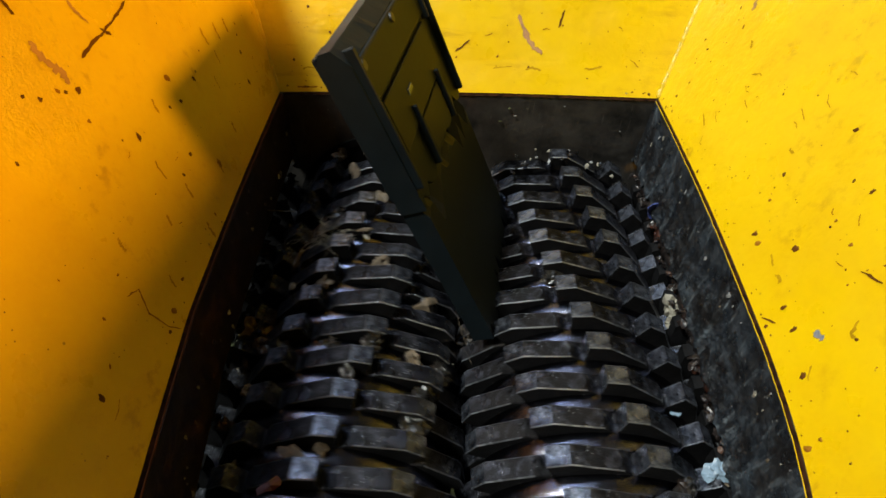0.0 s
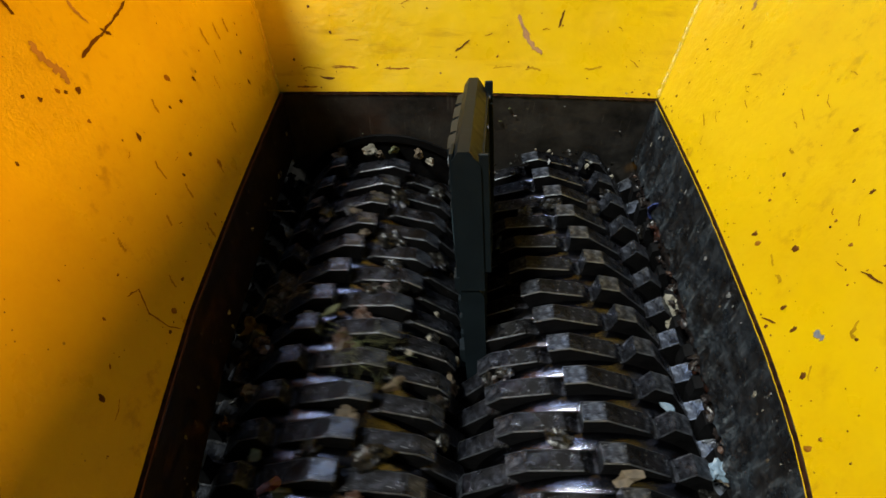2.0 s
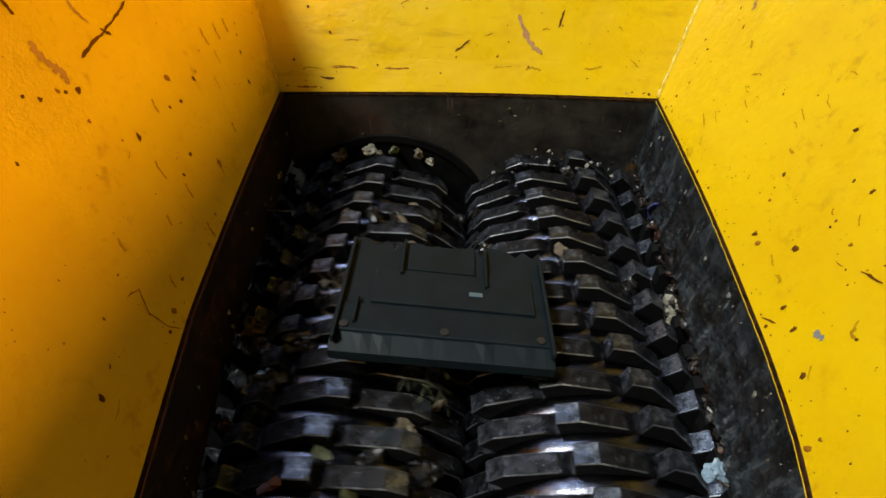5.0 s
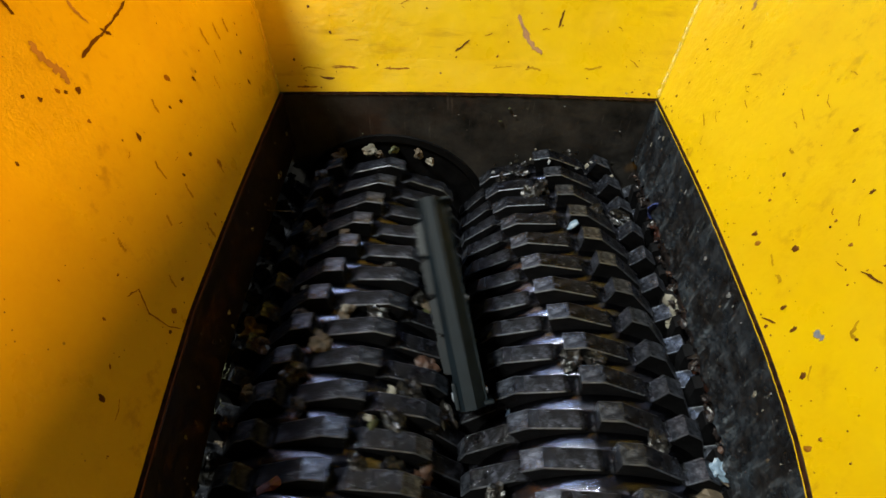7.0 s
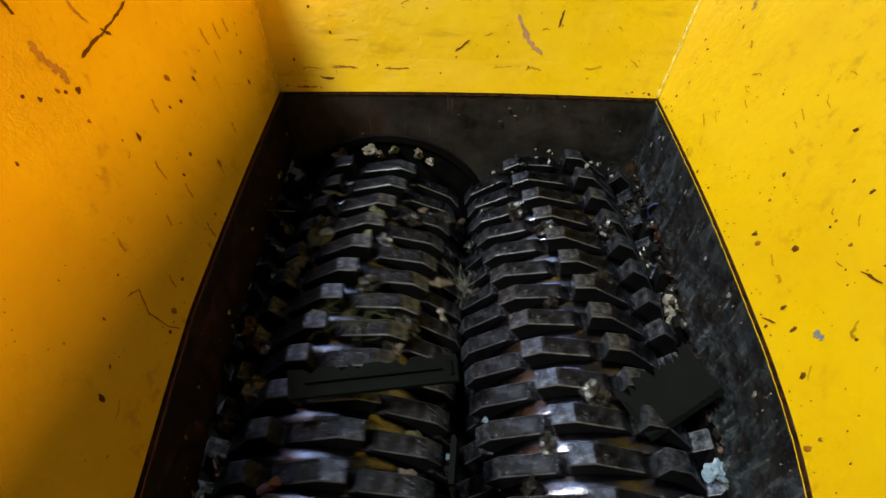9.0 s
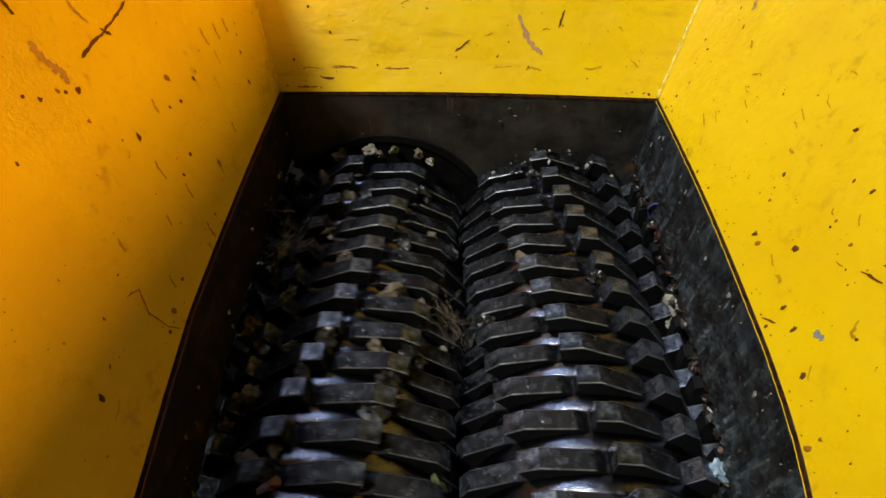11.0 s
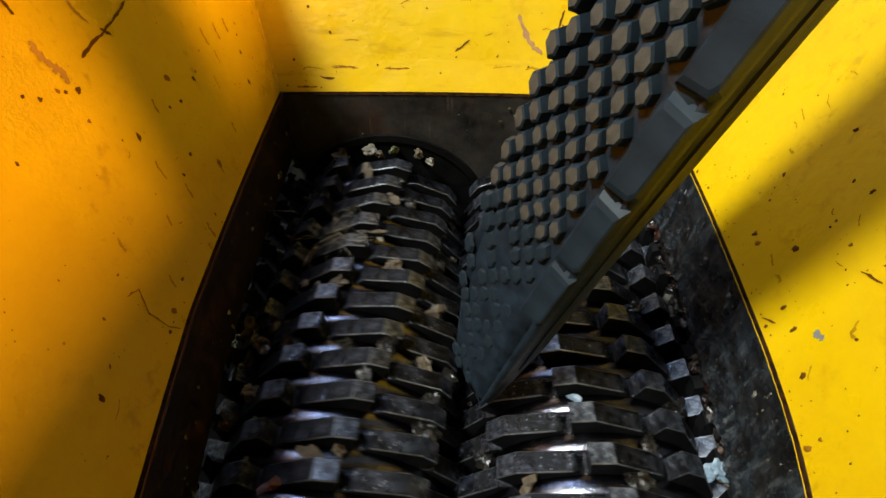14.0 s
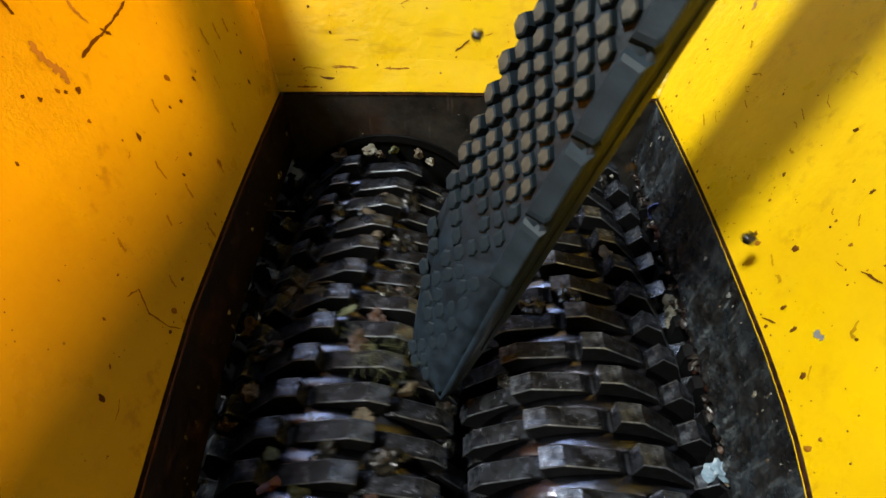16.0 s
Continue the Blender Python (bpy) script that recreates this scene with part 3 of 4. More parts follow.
# ---- torn scraps carried round by the shafts ----
SCRAPS = [("wood_chip", finish(lump(0.0075, 1, 0.6, 0.95, 3), "wood_chip", WOOD)), ("foam_crumb", finish(lump(0.0055, 2, 0.75, 0.95, 3), "foam_crumb", PALE)),
          ("leaf_scrap", finish(flake(0.010, 3), "leaf_scrap", GREEN)), ("peel_scrap", finish(lump(0.008, 4, 0.5, 1.0, 3), "peel_scrap", RUSSET)),
          ("fibre_scrap", finish(flake(0.008, 5, 0.002), "fibre_scrap", WOOD)), ("foam_crumb", finish(lump(0.0036, 6, 0.7, 0.9), "foam_crumb", PALE)),
          ("plastic_scrap", finish(flake(0.006, 8), "plastic_scrap", FOIL)), ("dirt_clod", finish(lump(0.0095, 9, 0.7, 0.95, 3), "dirt_clod", GRIME))]


def load(shaft, y_row, count, seed, pick):
    rnd = random.Random(seed)
    for i in range(count):
        name, mesh = SCRAPS[rnd.choice(pick)]
        k = rnd.randint(-7, 6)
        ob = part(name, mesh, None, shaft)
        th, r = rnd.uniform(0, 360), rnd.uniform(0.089, 0.097)
        ob.matrix_basis = pose(0, 0, 0, 0, th, 0) @ pose(0, y_row - (k + 0.5) * PITCH + rnd.uniform(-0.004, 0.004), r, rnd.uniform(-40, 40), rnd.uniform(-40, 40), rnd.uniform(0, 360)) @ Matrix.Scale(rnd.uniform(0.55, 1.1), 4)


load(left_shaft, Y_ROW_L, 95, 11, (2, 3, 4, 5, 7, 7, 7, 7, 7, 7))
load(left_shaft, Y_ROW_L, 36, 15, (0, 0, 4, 4, 4, 5, 7, 0))
load(right_shaft, Y_ROW_R, 44, 12, (6, 7, 7, 7, 7, 7, 7, 4))


def strands(seed, n, spread, length, thick):
    """A tuft of torn fibres: thin bent strips."""
    rnd = random.Random(seed)
    bm = bmesh.new()
    for i in range(n):
        p = Vector((rnd.gauss(0, spread), rnd.gauss(0, spread * 0.6), rnd.uniform(0, 0.006)))
        d = Vector((rnd.uniform(-1, 1), rnd.uniform(-0.6, 0.6), rnd.uniform(-0.2, 0.3))).normalized()
        prev = None
        for s in range(6):
            side = d.cross(Vector((0, 0, 1))).normalized() * thick * (1 - abs(s - 2.5) / 4)
            now = [bm.verts.new(p + o) for o in (side, Vector((0, 0, thick)), -side)]
            if prev:
                for k in range(3):
                    bm.faces.new((prev[k], prev[(k + 1) % 3], now[(k + 1) % 3], now[k]))
            prev = now
            d = (d + Vector((rnd.uniform(-0.5, 0.5), rnd.uniform(-0.5, 0.5), rnd.uniform(-0.35, 0.25)))).normalized()
            p = p + d * length / 5
    return bm


for shaft, y_row, th, k, mat, seed in ((left_shaft, Y_ROW_L, 100, 0, GREEN, 1), (left_shaft, Y_ROW_L, 250, -1, WOOD, 2), (left_shaft, Y_ROW_L, -70, 1, GREEN, 3), (left_shaft, Y_ROW_L, 160, -3, PALE, 4)):
    ob = part("fibre_tuft", strands(seed, 40, 0.012, 0.022, 0.00026), mat, shaft, "tangle of torn pale fibres")
    ob.matrix_basis = pose(0, 0, 0, 0, th, 0) @ pose(0, y_row - k * PITCH, 0.1035)

# ---- scraps lying still on the ledges ----
def scrap(name, bm, mat, at, turn, label, category, smooth=False):
    ob = tagged(new(name, finish(bm, name, mat, smooth)), label, category)
    ob.matrix_world = pose(*at, *turn)
    return ob


scrap("crumpled_wrapper", lump(0.0105, 21, 0.8, 0.9, 3), material("ochre_wrapper", plain((0.17, 0.105, 0.02), 0.6, 0, 0.5, 150, 0.8)), (-0.1665, 0.249, -0.090), (10, 20, 30), "crumpled ochre scrap caught on the scraper fingers", "scrap")
scrap("foam_scrap", lump(0.0075, 22, 1.3, 0.9, 3), PALE, (0.1885, 0.283, -0.088), (0, 10, 20), "pale torn foam scrap stuck against the liner", "scrap")
scrap("foam_scrap", lump(0.0055, 29, 1.1, 0.9, 3), PALE, (0.1875, 0.272, -0.094), (20, 10, 70), "small pale foam scrap stuck against the liner", "scrap")
scrap("foil_scrap", lump(0.0070, 24, 0.45, 1.1, 3), FOIL, (0.1775, 0.139, -0.077), (20, -25, 60), "crumpled pale blue foil scrap on the fingers", "scrap")
scrap("tan_scrap", lump(0.007, 25, 0.5, 0.8), WOOD, (0.187, 0.141, -0.088), (0, -20, 20), "tan wood scrap beside the foil", "scrap")
scrap("tape_scrap", flake(0.0085, 26), BLUE, (0.1865, 0.378, -0.066), (0, 75, 80), "dull blue tape scrap on the liner", "scrap")
scrap("red_scrap", flake(0.0054, 27, 0.002), RED, (-0.1080, 0.1095, -0.047), (30, 15, 40), "torn red plastic scrap on the discs", "scrap")
for i, (x, y, z, r) in enumerate(((-0.121, 0.4570, -0.064, 0.0046), (-0.066, 0.4580, -0.060, 0.0034), (-0.040, 0.4585, -0.069, 0.0030))):
    scrap("wood_crumb", lump(r, 31 + i, 0.8, 0.8, 3), GREEN if i % 2 else WOOD, (x, y, z), (15 * i, 20, 50 * i), "small tan crumb of torn wood beside the bearing plate", "scrap", True)
# torn pulp heaped on the far end of the shaft, against the bearing plate
for i, (x, z, r, mat) in enumerate(((-0.1241, -0.0640, 0.0062, WOOD), (-0.0903, -0.0540, 0.0064, PALE), (-0.0800, -0.0560, 0.0046, WOOD), (-0.0660, -0.0550, 0.0040, GREEN),
                                    (-0.0406, -0.0570, 0.0048, WOOD), (-0.0290, -0.0650, 0.0046, PALE))):
    scrap("pulp_clump", lump(r, 71 + 3.3 * i, 0.7, 1.0, 3), mat, (x, 0.4500 - 0.003 * (i % 3), z), (25 * i, 15, 70 * i), "torn pale clump of pulp heaped against the bearing plate", "scrap")
for i, (x, y, z, r, mat) in enumerate(((-0.1560, 0.292, -0.083, 0.0050, WOOD), (-0.1500, 0.225, -0.078, 0.0062, RUSSET), (-0.1450, 0.183, -0.072, 0.0058, WOOD), (-0.1620, 0.330, -0.088, 0.0042, GREEN), (-0.1590, 0.160, -0.078, 0.0048, RUSSET), (-0.1480, 0.400, -0.080, 0.0052, WOOD))):
    scrap("wood_chunk", lump(r, 120 + 2.1 * i, 0.75, 1.0, 3), mat, (x, y, z), (20 * i, 30, 45 * i), "torn brown chunk lodged between the scraper fingers", "scrap")
straw = bmesh.new()
box((0.026, 0.0009, 0.0009), (0, 0, 0), bm=straw)
scrap("straw", straw, WOOD, (-0.160, 0.352, -0.052), (0, 4, 2), "thin pale straw caught on the liner", "scrap")


def litter(sign, x0, n, seed, mats, name, label):
    """Packed crumbs and flakes along the fingers."""
    rnd = random.Random(seed)
    bm = bmesh.new()
    for i in range(n):
        y = rnd.uniform(0.06, 0.45)
        t = rnd.uniform(44, 66)
        r = rnd.uniform(0.1085, 0.1150)
        at = (x0 + sign * r * math.sin(radians(t)), y, Z_AXIS + r * math.cos(radians(t)))
        src = lump(rnd.uniform(0.0015, 0.0045), rnd.random() * 99, rnd.uniform(0.3, 0.8), 0.95, 2) if rnd.random() < 0.5 else flake(rnd.uniform(0.0018, 0.0048), rnd.random())
        bmesh.ops.transform(src, matrix=pose(*at, rnd.uniform(-60, 60), rnd.uniform(-60, 60), rnd.uniform(0, 360)), verts=src.verts[:])
        idx = rnd.choices(range(len(mats)), weights=[42, 1.6, 0.35, 0.2][:len(mats)])[0]
        for f in src.faces:
            f.material_index = idx
        me = bpy.data.meshes.new("tmp")
        src.to_mesh(me)
        src.free()
        bm.from_mesh(me)
        bpy.data.meshes.remove(me)
    return tagged(new(name, finish(bm, name, mats)), label, "debris", kind="stuff")


litter(1, X_RIGHT, 330, 5, [BANK, RUSSET, GREY_FLAKE, PALE], "packed_debris", "dark packed shreds with pale flakes along the scraper fingers")
litter(-1, X_LEFT, 120, 6, [SHADED_OILY, WOOD, RUSSET, GREEN], "packed_debris", "dark packed shreds and wood chips along the scraper fingers")


# the wet bank of packed shreds that the fingers stand in
def bank(u, v):
    y = 0.03 + 0.425 * u
    t = radians(46 + 36 * v)
    r = 0.1105 + 0.0042 * noise.noise((y * 95, v * 7, 3)) + 0.0028 * noise.noise((y * 260, v * 19, 8))
    x, z = X_RIGHT + r * math.sin(t), Z_AXIS + r * math.cos(t)
    return (max(x, rim_right(y) - 0.001) if v == 0 else x, y, z + (0.008 if v == 0 else 0))


tagged(new("packed_bank", finish(grid_sheet(150, 12, bank, (0.004, 0, -0.006)), "packed_bank", BANK, True)), "wet black bank of packed shreds with rusty patches", "debris", kind="stuff")
# flecks stuck to the liners
rnd = random.Random(55)
for i in range(110):
    y, z = rnd.uniform(0.08, 0.45), rnd.uniform(-0.062, -0.004)
    f = part("stuck_fleck", finish(flake(rnd.choice((0.0005, 0.0006, 0.0008, 0.0012, 0.0020)), i, 0.0005), "stuck_fleck", (GREY_FLAKE, PALE, GRIME, WOOD)[i % 4]), None, chamber)
    f.matrix_basis = pose(rim_right(y) - 0.0008, y, z, 0, -88, rnd.uniform(-20, 20)) if i % 10 < 7 else pose(rim_left(y) + 0.0008, y, z, 0, 88, rnd.uniform(-20, 20))
for i in range(11):
    f = part("stuck_fleck", finish(flake(rnd.choice((0.0007, 0.001, 0.0013)), i + 90, 0.0005), "stuck_fleck", (GREY_FLAKE, WOOD, GREEN)[i % 3]), None, chamber)
    f.matrix_basis = pose(rnd.uniform(-0.14, 0.17), Y_FAR - 0.0010, rnd.uniform(-0.05, -0.005), 88, 0, 0)
# crumbs strewn over the far ends of the shafts
rnd = random.Random(77)
bm = bmesh.new()
for i in range(40):
    src = lump(rnd.uniform(0.0010, 0.0028), rnd.random() * 50, 0.8, 0.8, 1)
    x = rnd.uniform(0.03, 0.165)
    zt = Z_AXIS + math.sqrt(max(0.0001, 0.1035 ** 2 - (x - X_RIGHT) ** 2))
    bmesh.ops.transform(src, matrix=pose(x, rnd.uniform(0.432, 0.458), zt - 0.004 + rnd.uniform(-0.006, 0.003), rnd.uniform(0, 90), 0, rnd.uniform(0, 360)), verts=src.verts[:])
    for f in src.faces:
        f.material_index = (0, 0, 1, 0, 0, 2)[i % 6]
    me = bpy.data.meshes.new("tmp")
    src.to_mesh(me)
    src.free()
    bm.from_mesh(me)
    bpy.data.meshes.remove(me)
tagged(new("strewn_crumbs", finish(bm, "strewn_crumbs", [GRIME, PALE, GREY_FLAKE])), "small pale crumbs gathered before the end wall", "debris", kind="stuff")

# ---- the broken keyboard ----
SHARD = material("torn_black_plastic", plain((0.0028, 0.0034, 0.0028), 0.62, 0, 0.4, 80, 0.4))
SHARD.node_tree.nodes["Principled BSDF"].inputs["Specular IOR Level"].default_value = 0.03
CASE = material("black_plastic_case", plain((0.0046, 0.0080, 0.0105), 0.50, 0, 0.35, 60, 0.15))
CASE.node_tree.nodes["Principled BSDF"].inputs["Specular IOR Level"].default_value = 0.13
KEYCAP = material("black_keycap", plain((0.0055, 0.0085, 0.0105), 0.46, 0, 0.3, 160, 0.15))
KEYCAP.node_tree.nodes["Principled BSDF"].inputs["Specular IOR Level"].default_value = 0.14
LEGEND = material("white_legend", plain((0.13, 0.15, 0.17), 0.6, 0, 0.3))
SILVER = material("screw_metal", plain((0.09, 0.09, 0.095), 0.45, 0.9, 0.5))
LABEL = material("pale_blue_label", plain((0.045, 0.075, 0.095), 0.22, 0, 0.2))


def keycap_mesh(w, d, h=0.0072):
    bm = bmesh.new()
    low = [bm.verts.new((x * w / 2, y * d / 2, 0)) for x, y in ((-1, -1), (1, -1), (1, 1), (-1, 1))]
    t = 0.0022
    top = [bm.verts.new((x * (w / 2 - t), y * (d / 2 - t), h)) for x, y in ((-1, -1), (1, -1), (1, 1), (-1, 1))]
    mid = bm.verts.new((0, 0, h - 0.0006))
    for k in range(4):
        bm.faces.new((low[k], low[(k + 1) % 4], top[(k + 1) % 4], top[k]))
        bm.faces.new((top[k], top[(k + 1) % 4], mid))
    bm.faces.new(low)
    bmesh.ops.bevel(bm, geom=[e for e in bm.edges if all(v in top for v in e.verts)] + [e for e in bm.edges if (e.verts[0] in low) != (e.verts[1] in low)], offset=0.0007, segments=2, affect="EDGES")
    return finish(bm, "keycap", KEYCAP)


KEY = {w: keycap_mesh(0.019 * w - 0.0012, 0.0178) for w in (1.0, 1.5, 2.0)}


def torn_slab(w, y0, y1, thick, seed, ragged, far_ragged=True):
    """A flat moulded case with one rounded end and torn edges."""
    rnd = random.Random(seed)
    bm = bmesh.new()
    n = 22
    prof = []
    for i in range(n + 1):
        x = -w / 2 + w * i / n
        prof.append((x, y0 + (rnd.uniform(0, ragged) if not far_ragged else 0), y1 - (rnd.uniform(0, ragged) if i % 2 else rnd.uniform(0, ragged * 0.3))))
    h = thick / 2
    ladder = [(0.0, -h * 0.35), (0.10, -h), (0.35, -h), (0.65, -h), (1.0, -h), (1.0, h * 0.7), (0.5, h * 0.7), (0.06, h * 0.75), (0.0, h * 0.35)]
    cols = []
    for x, a, b in prof:
        cols.append([bm.verts.new((x, a + (b - a) * s, z)) for s, z in ladder])
    m = len(ladder)
    for p, q in zip(cols, cols[1:]):
        for k in range(m):
            bm.faces.new((p[k], p[(k + 1) % m], q[(k + 1) % m], q[k]))
    bm.faces.new(cols[0]), bm.faces.new(cols[-1])
    return bm


def keyboard_end():
    root = tagged(new("keyboard_end"), "torn-off end of a black plastic keyboard with its keys", "keyboard piece")
    part("case", torn_slab(0.152, 0.0, 0.115, 0.022, 3, 0.016), CASE, root)
    # moulded relief of the underside
    part("front_ridge", box((0.148, 0.026, 0.0034), (0, 0.0245, -0.0112), 0.0016), CASE, root)
    part("raised_panel", box((0.118, 0.036, 0.0030), (-0.006, 0.058, -0.0118), 0.001), CASE, root)
    part("raised_panel", box((0.052, 0.030, 0.0035), (0.004, 0.092, -0.0118), 0.001), CASE, root)
    for x, y, lx, ly in ((0.0735, 0.055, 0.0026, 0.105), (-0.0735, 0.050, 0.0026, 0.095), (0.034, 0.090, 0.0022, 0.040), (-0.030, 0.086, 0.0022, 0.046), (0.062, 0.03, 0.0022, 0.024)):
        part("rib", box((lx, ly, 0.007), (x, y, -0.0130), 0.0006, 1), CASE, root)
    for x, y in ((0.068, 0.016), (0.0, 0.016), (-0.066, 0.016)):
        part("screw", cyl(0.0030, 0.0016, (x, y, -0.0134), "Z", 18), SILVER, root, "small steel screw")
    part("sticker", box((0.010, 0.004, 0.0006), (-0.022, 0.055, -0.0137)), LABEL, root, "small pale sticker")
    # key side: bare edge strip, rows of caps
    part("bare_strip", box((0.018, 0.100, 0.003), (-0.0655, 0.052, 0.0085), 0.001), CASE, root)
    part("label", box((0.010, 0.030, 0.0005), (-0.0665, 0.060, 0.0103)), LABEL, root, "dull blue-grey label")
    part("led", cyl(0.0035, 0.0012, (-0.066, 0.011, 0.0105), "Z", 18), LEGEND, root, "pale round lamp")
    rnd = random.Random(4)
    y = 0.016
    for r, widths in enumerate(((1.5, 1.5, 1.5, 1.5), (1.0, 1.0, 1.0, 1.5, 1.5), (1.0, 1.0, 1.0, 1.0, 1.0, 1.0), (1.0, 1.0, 1.0, 1.0, 1.0, 1.0), (1.0, 1.0, 1.0, 1.0, 1.0))):
        x = -0.052
        for w in widths:
            if x + 0.019 * w > 0.077 or (r == 4 and rnd.random() < 0.4):
                break
            c = x + 0.0095 * w
            k = part("keycap", KEY[w], None, root)
            k.matrix_basis = pose(c, y, 0.0065, rnd.uniform(-3, 3), rnd.uniform(-3, 3), 0)
            # worn legend, too blurred to read
            if w > 1.2:
                part("legend", box((0.0020, 0.005, 0.0003), (c - 0.003, y, 0.0136)), LEGEND, k).matrix_basis = pose(-c, -y, -0.0063)
            else:
                part("legend", box((0.0032, 0.0034, 0.0003), (c - 0.002, y + 0.002, 0.0136)), LEGEND, k).matrix_basis = pose(-c, -y, -0.0063)
            x += 0.019 * w
        y += 0.0195
    return root


def keyboard_rest():
    root = tagged(new("keyboard_remnant"), "shredded lower half of a black plastic keyboard", "keyboard piece")
    part("case", torn_slab(0.150, 0.100, 0.262, 0.0205, 8, 0.03, False), CASE, root)
    rnd = random.Random(9)
    for r in range(7):
        for i in range(7):
            if rnd.random() < 0.85:
                part("keycap", KEY[1.0], None, root).matrix_basis = pose(-0.058 + 0.0193 * i, 0.116 + 0.0195 * r, 0.006, rnd.uniform(-4, 4), rnd.uniform(-4, 4), 0)
    return root


def words(text, size, mat, parent, at, turn):
    cu = bpy.data.curves.new("lettering", "FONT")
    cu.body, cu.size, cu.extrude, cu.align_x, cu.align_y = text, size, 0.0002, "CENTER", "CENTER"
    tmp = new("tmp", cu)
    bpy.context.view_layer.update()
    me = bpy.data.meshes.new_from_object(tmp.evaluated_get(bpy.context.evaluated_depsgraph_get()))
    bpy.data.objects.remove(tmp)
    me.materials.clear()
    me.materials.append(mat)
    ob = part("lettering", me, None, parent)
    ob.matrix_basis = pose(*at, *turn)
    return ob


def function_strip():
    root = tagged(new("keyboard_strip"), "snapped strip of keyboard case with keys F9 to F12", "keyboard piece")
    part("case", box((0.165, 0.021, 0.010), (0, 0, 0), 0.0015), CASE, root)
    part("edge", box((0.165, 0.0025, 0.013), (0, -0.0108, 0.001), 0.0006, 1), CASE, root)
    part("edge", box((0.084, 0.0025, 0.013), (0.040, 0.0108, 0.001), 0.0006, 1), CASE, root)
    for i, text in enumerate(("F12", "F11", "F10", "F9")):
        k = part("keycap", KEY[1.0], None, root)
        k.matrix_basis = pose(0.0128 + 0.0193 * i, 0, 0.0045)
        words(text, 0.0058, LEGEND, k, (0, 0, 0.0072), (0, 0, 180))
    return root


keyboard = keyboard_end()
remnant = keyboard_rest()
strip = function_strip()


def shard(name, label, size, seed, keys):
    root = tagged(new(name), label, "keyboard piece")
    w, d, t = size
    part("case", torn_slab(w, -d / 2, d / 2, t, seed, d * 0.3), SHARD, root)
    part("rib", box((w * 0.8, 0.0015, t * 0.6), (0, 0, t * 0.5), 0.0004, 1), SHARD, root)
    part("broken_edge", box((0.002, d * 0.5, t * 1.3), (w * 0.46, 0, 0), 0.0005, 1), SHARD, root)
    for i in range(keys):
        part("peg", box((0.004, 0.004, 0.005), (-w * 0.35 + i * w * 0.7 / max(1, keys - 1), 0.004 * (-1) ** i, t * 0.5), 0.0006, 1), LABEL if i % 4 == 1 else SHARD, root)
    return root


olive_bar = shard("plastic_bar", "long torn bar of dark olive plastic", (0.112, 0.020, 0.008), 31, 0)
plate_shard = shard("plastic_plate", "broken dark plastic plate with small pegs", (0.058, 0.040, 0.006), 32, 4)
film_shard = shard("key_membrane", "torn black key membrane with pale domes", (0.075, 0.028, 0.004), 33, 5)

# ---- the tyre ----
# the blue tint of both rubbers paints in a reflected sky
RUBBER = material("worn_rubber", plain((0.013, 0.021, 0.029), 0.52, 0, 0.5, 70, 0.5))
RUBBER.node_tree.nodes["Principled BSDF"].inputs["Specular IOR Level"].default_value = 0.2
# tan knob tops: the yellow plates' reflection put into the colour
LIT_TOP = material("wall_lit_rubber_top", plain((0.068, 0.060, 0.044), 0.62, 0, 0.7, 140, 0.5))
RUBBER_WALL = material("smooth_rubber_wall", plain((0.011, 0.019, 0.029), 0.46, 0, 0.7, 70, 0.8))
RUBBER_WALL.node_tree.nodes["Principled BSDF"].inputs["Specular IOR Level"].default_value = 0.4
TY_R, TY_LONG, TY_W, TY_D, TY_FAR = 2.2, 0.60, 0.029, 0.033, 1.40


def tyre_point(x, z, s):
    p = s / TY_R
    return Vector((x, (TY_R + z) * math.sin(p), (TY_R + z) * math.cos(p) - TY_R))


def kept_width(s):
    """How much of the strip's width is left: the lower end is torn off at a slant."""
    return 0.52 + 0.48 * min(1.0, max(0.0, s / 0.11)) ** 0.7


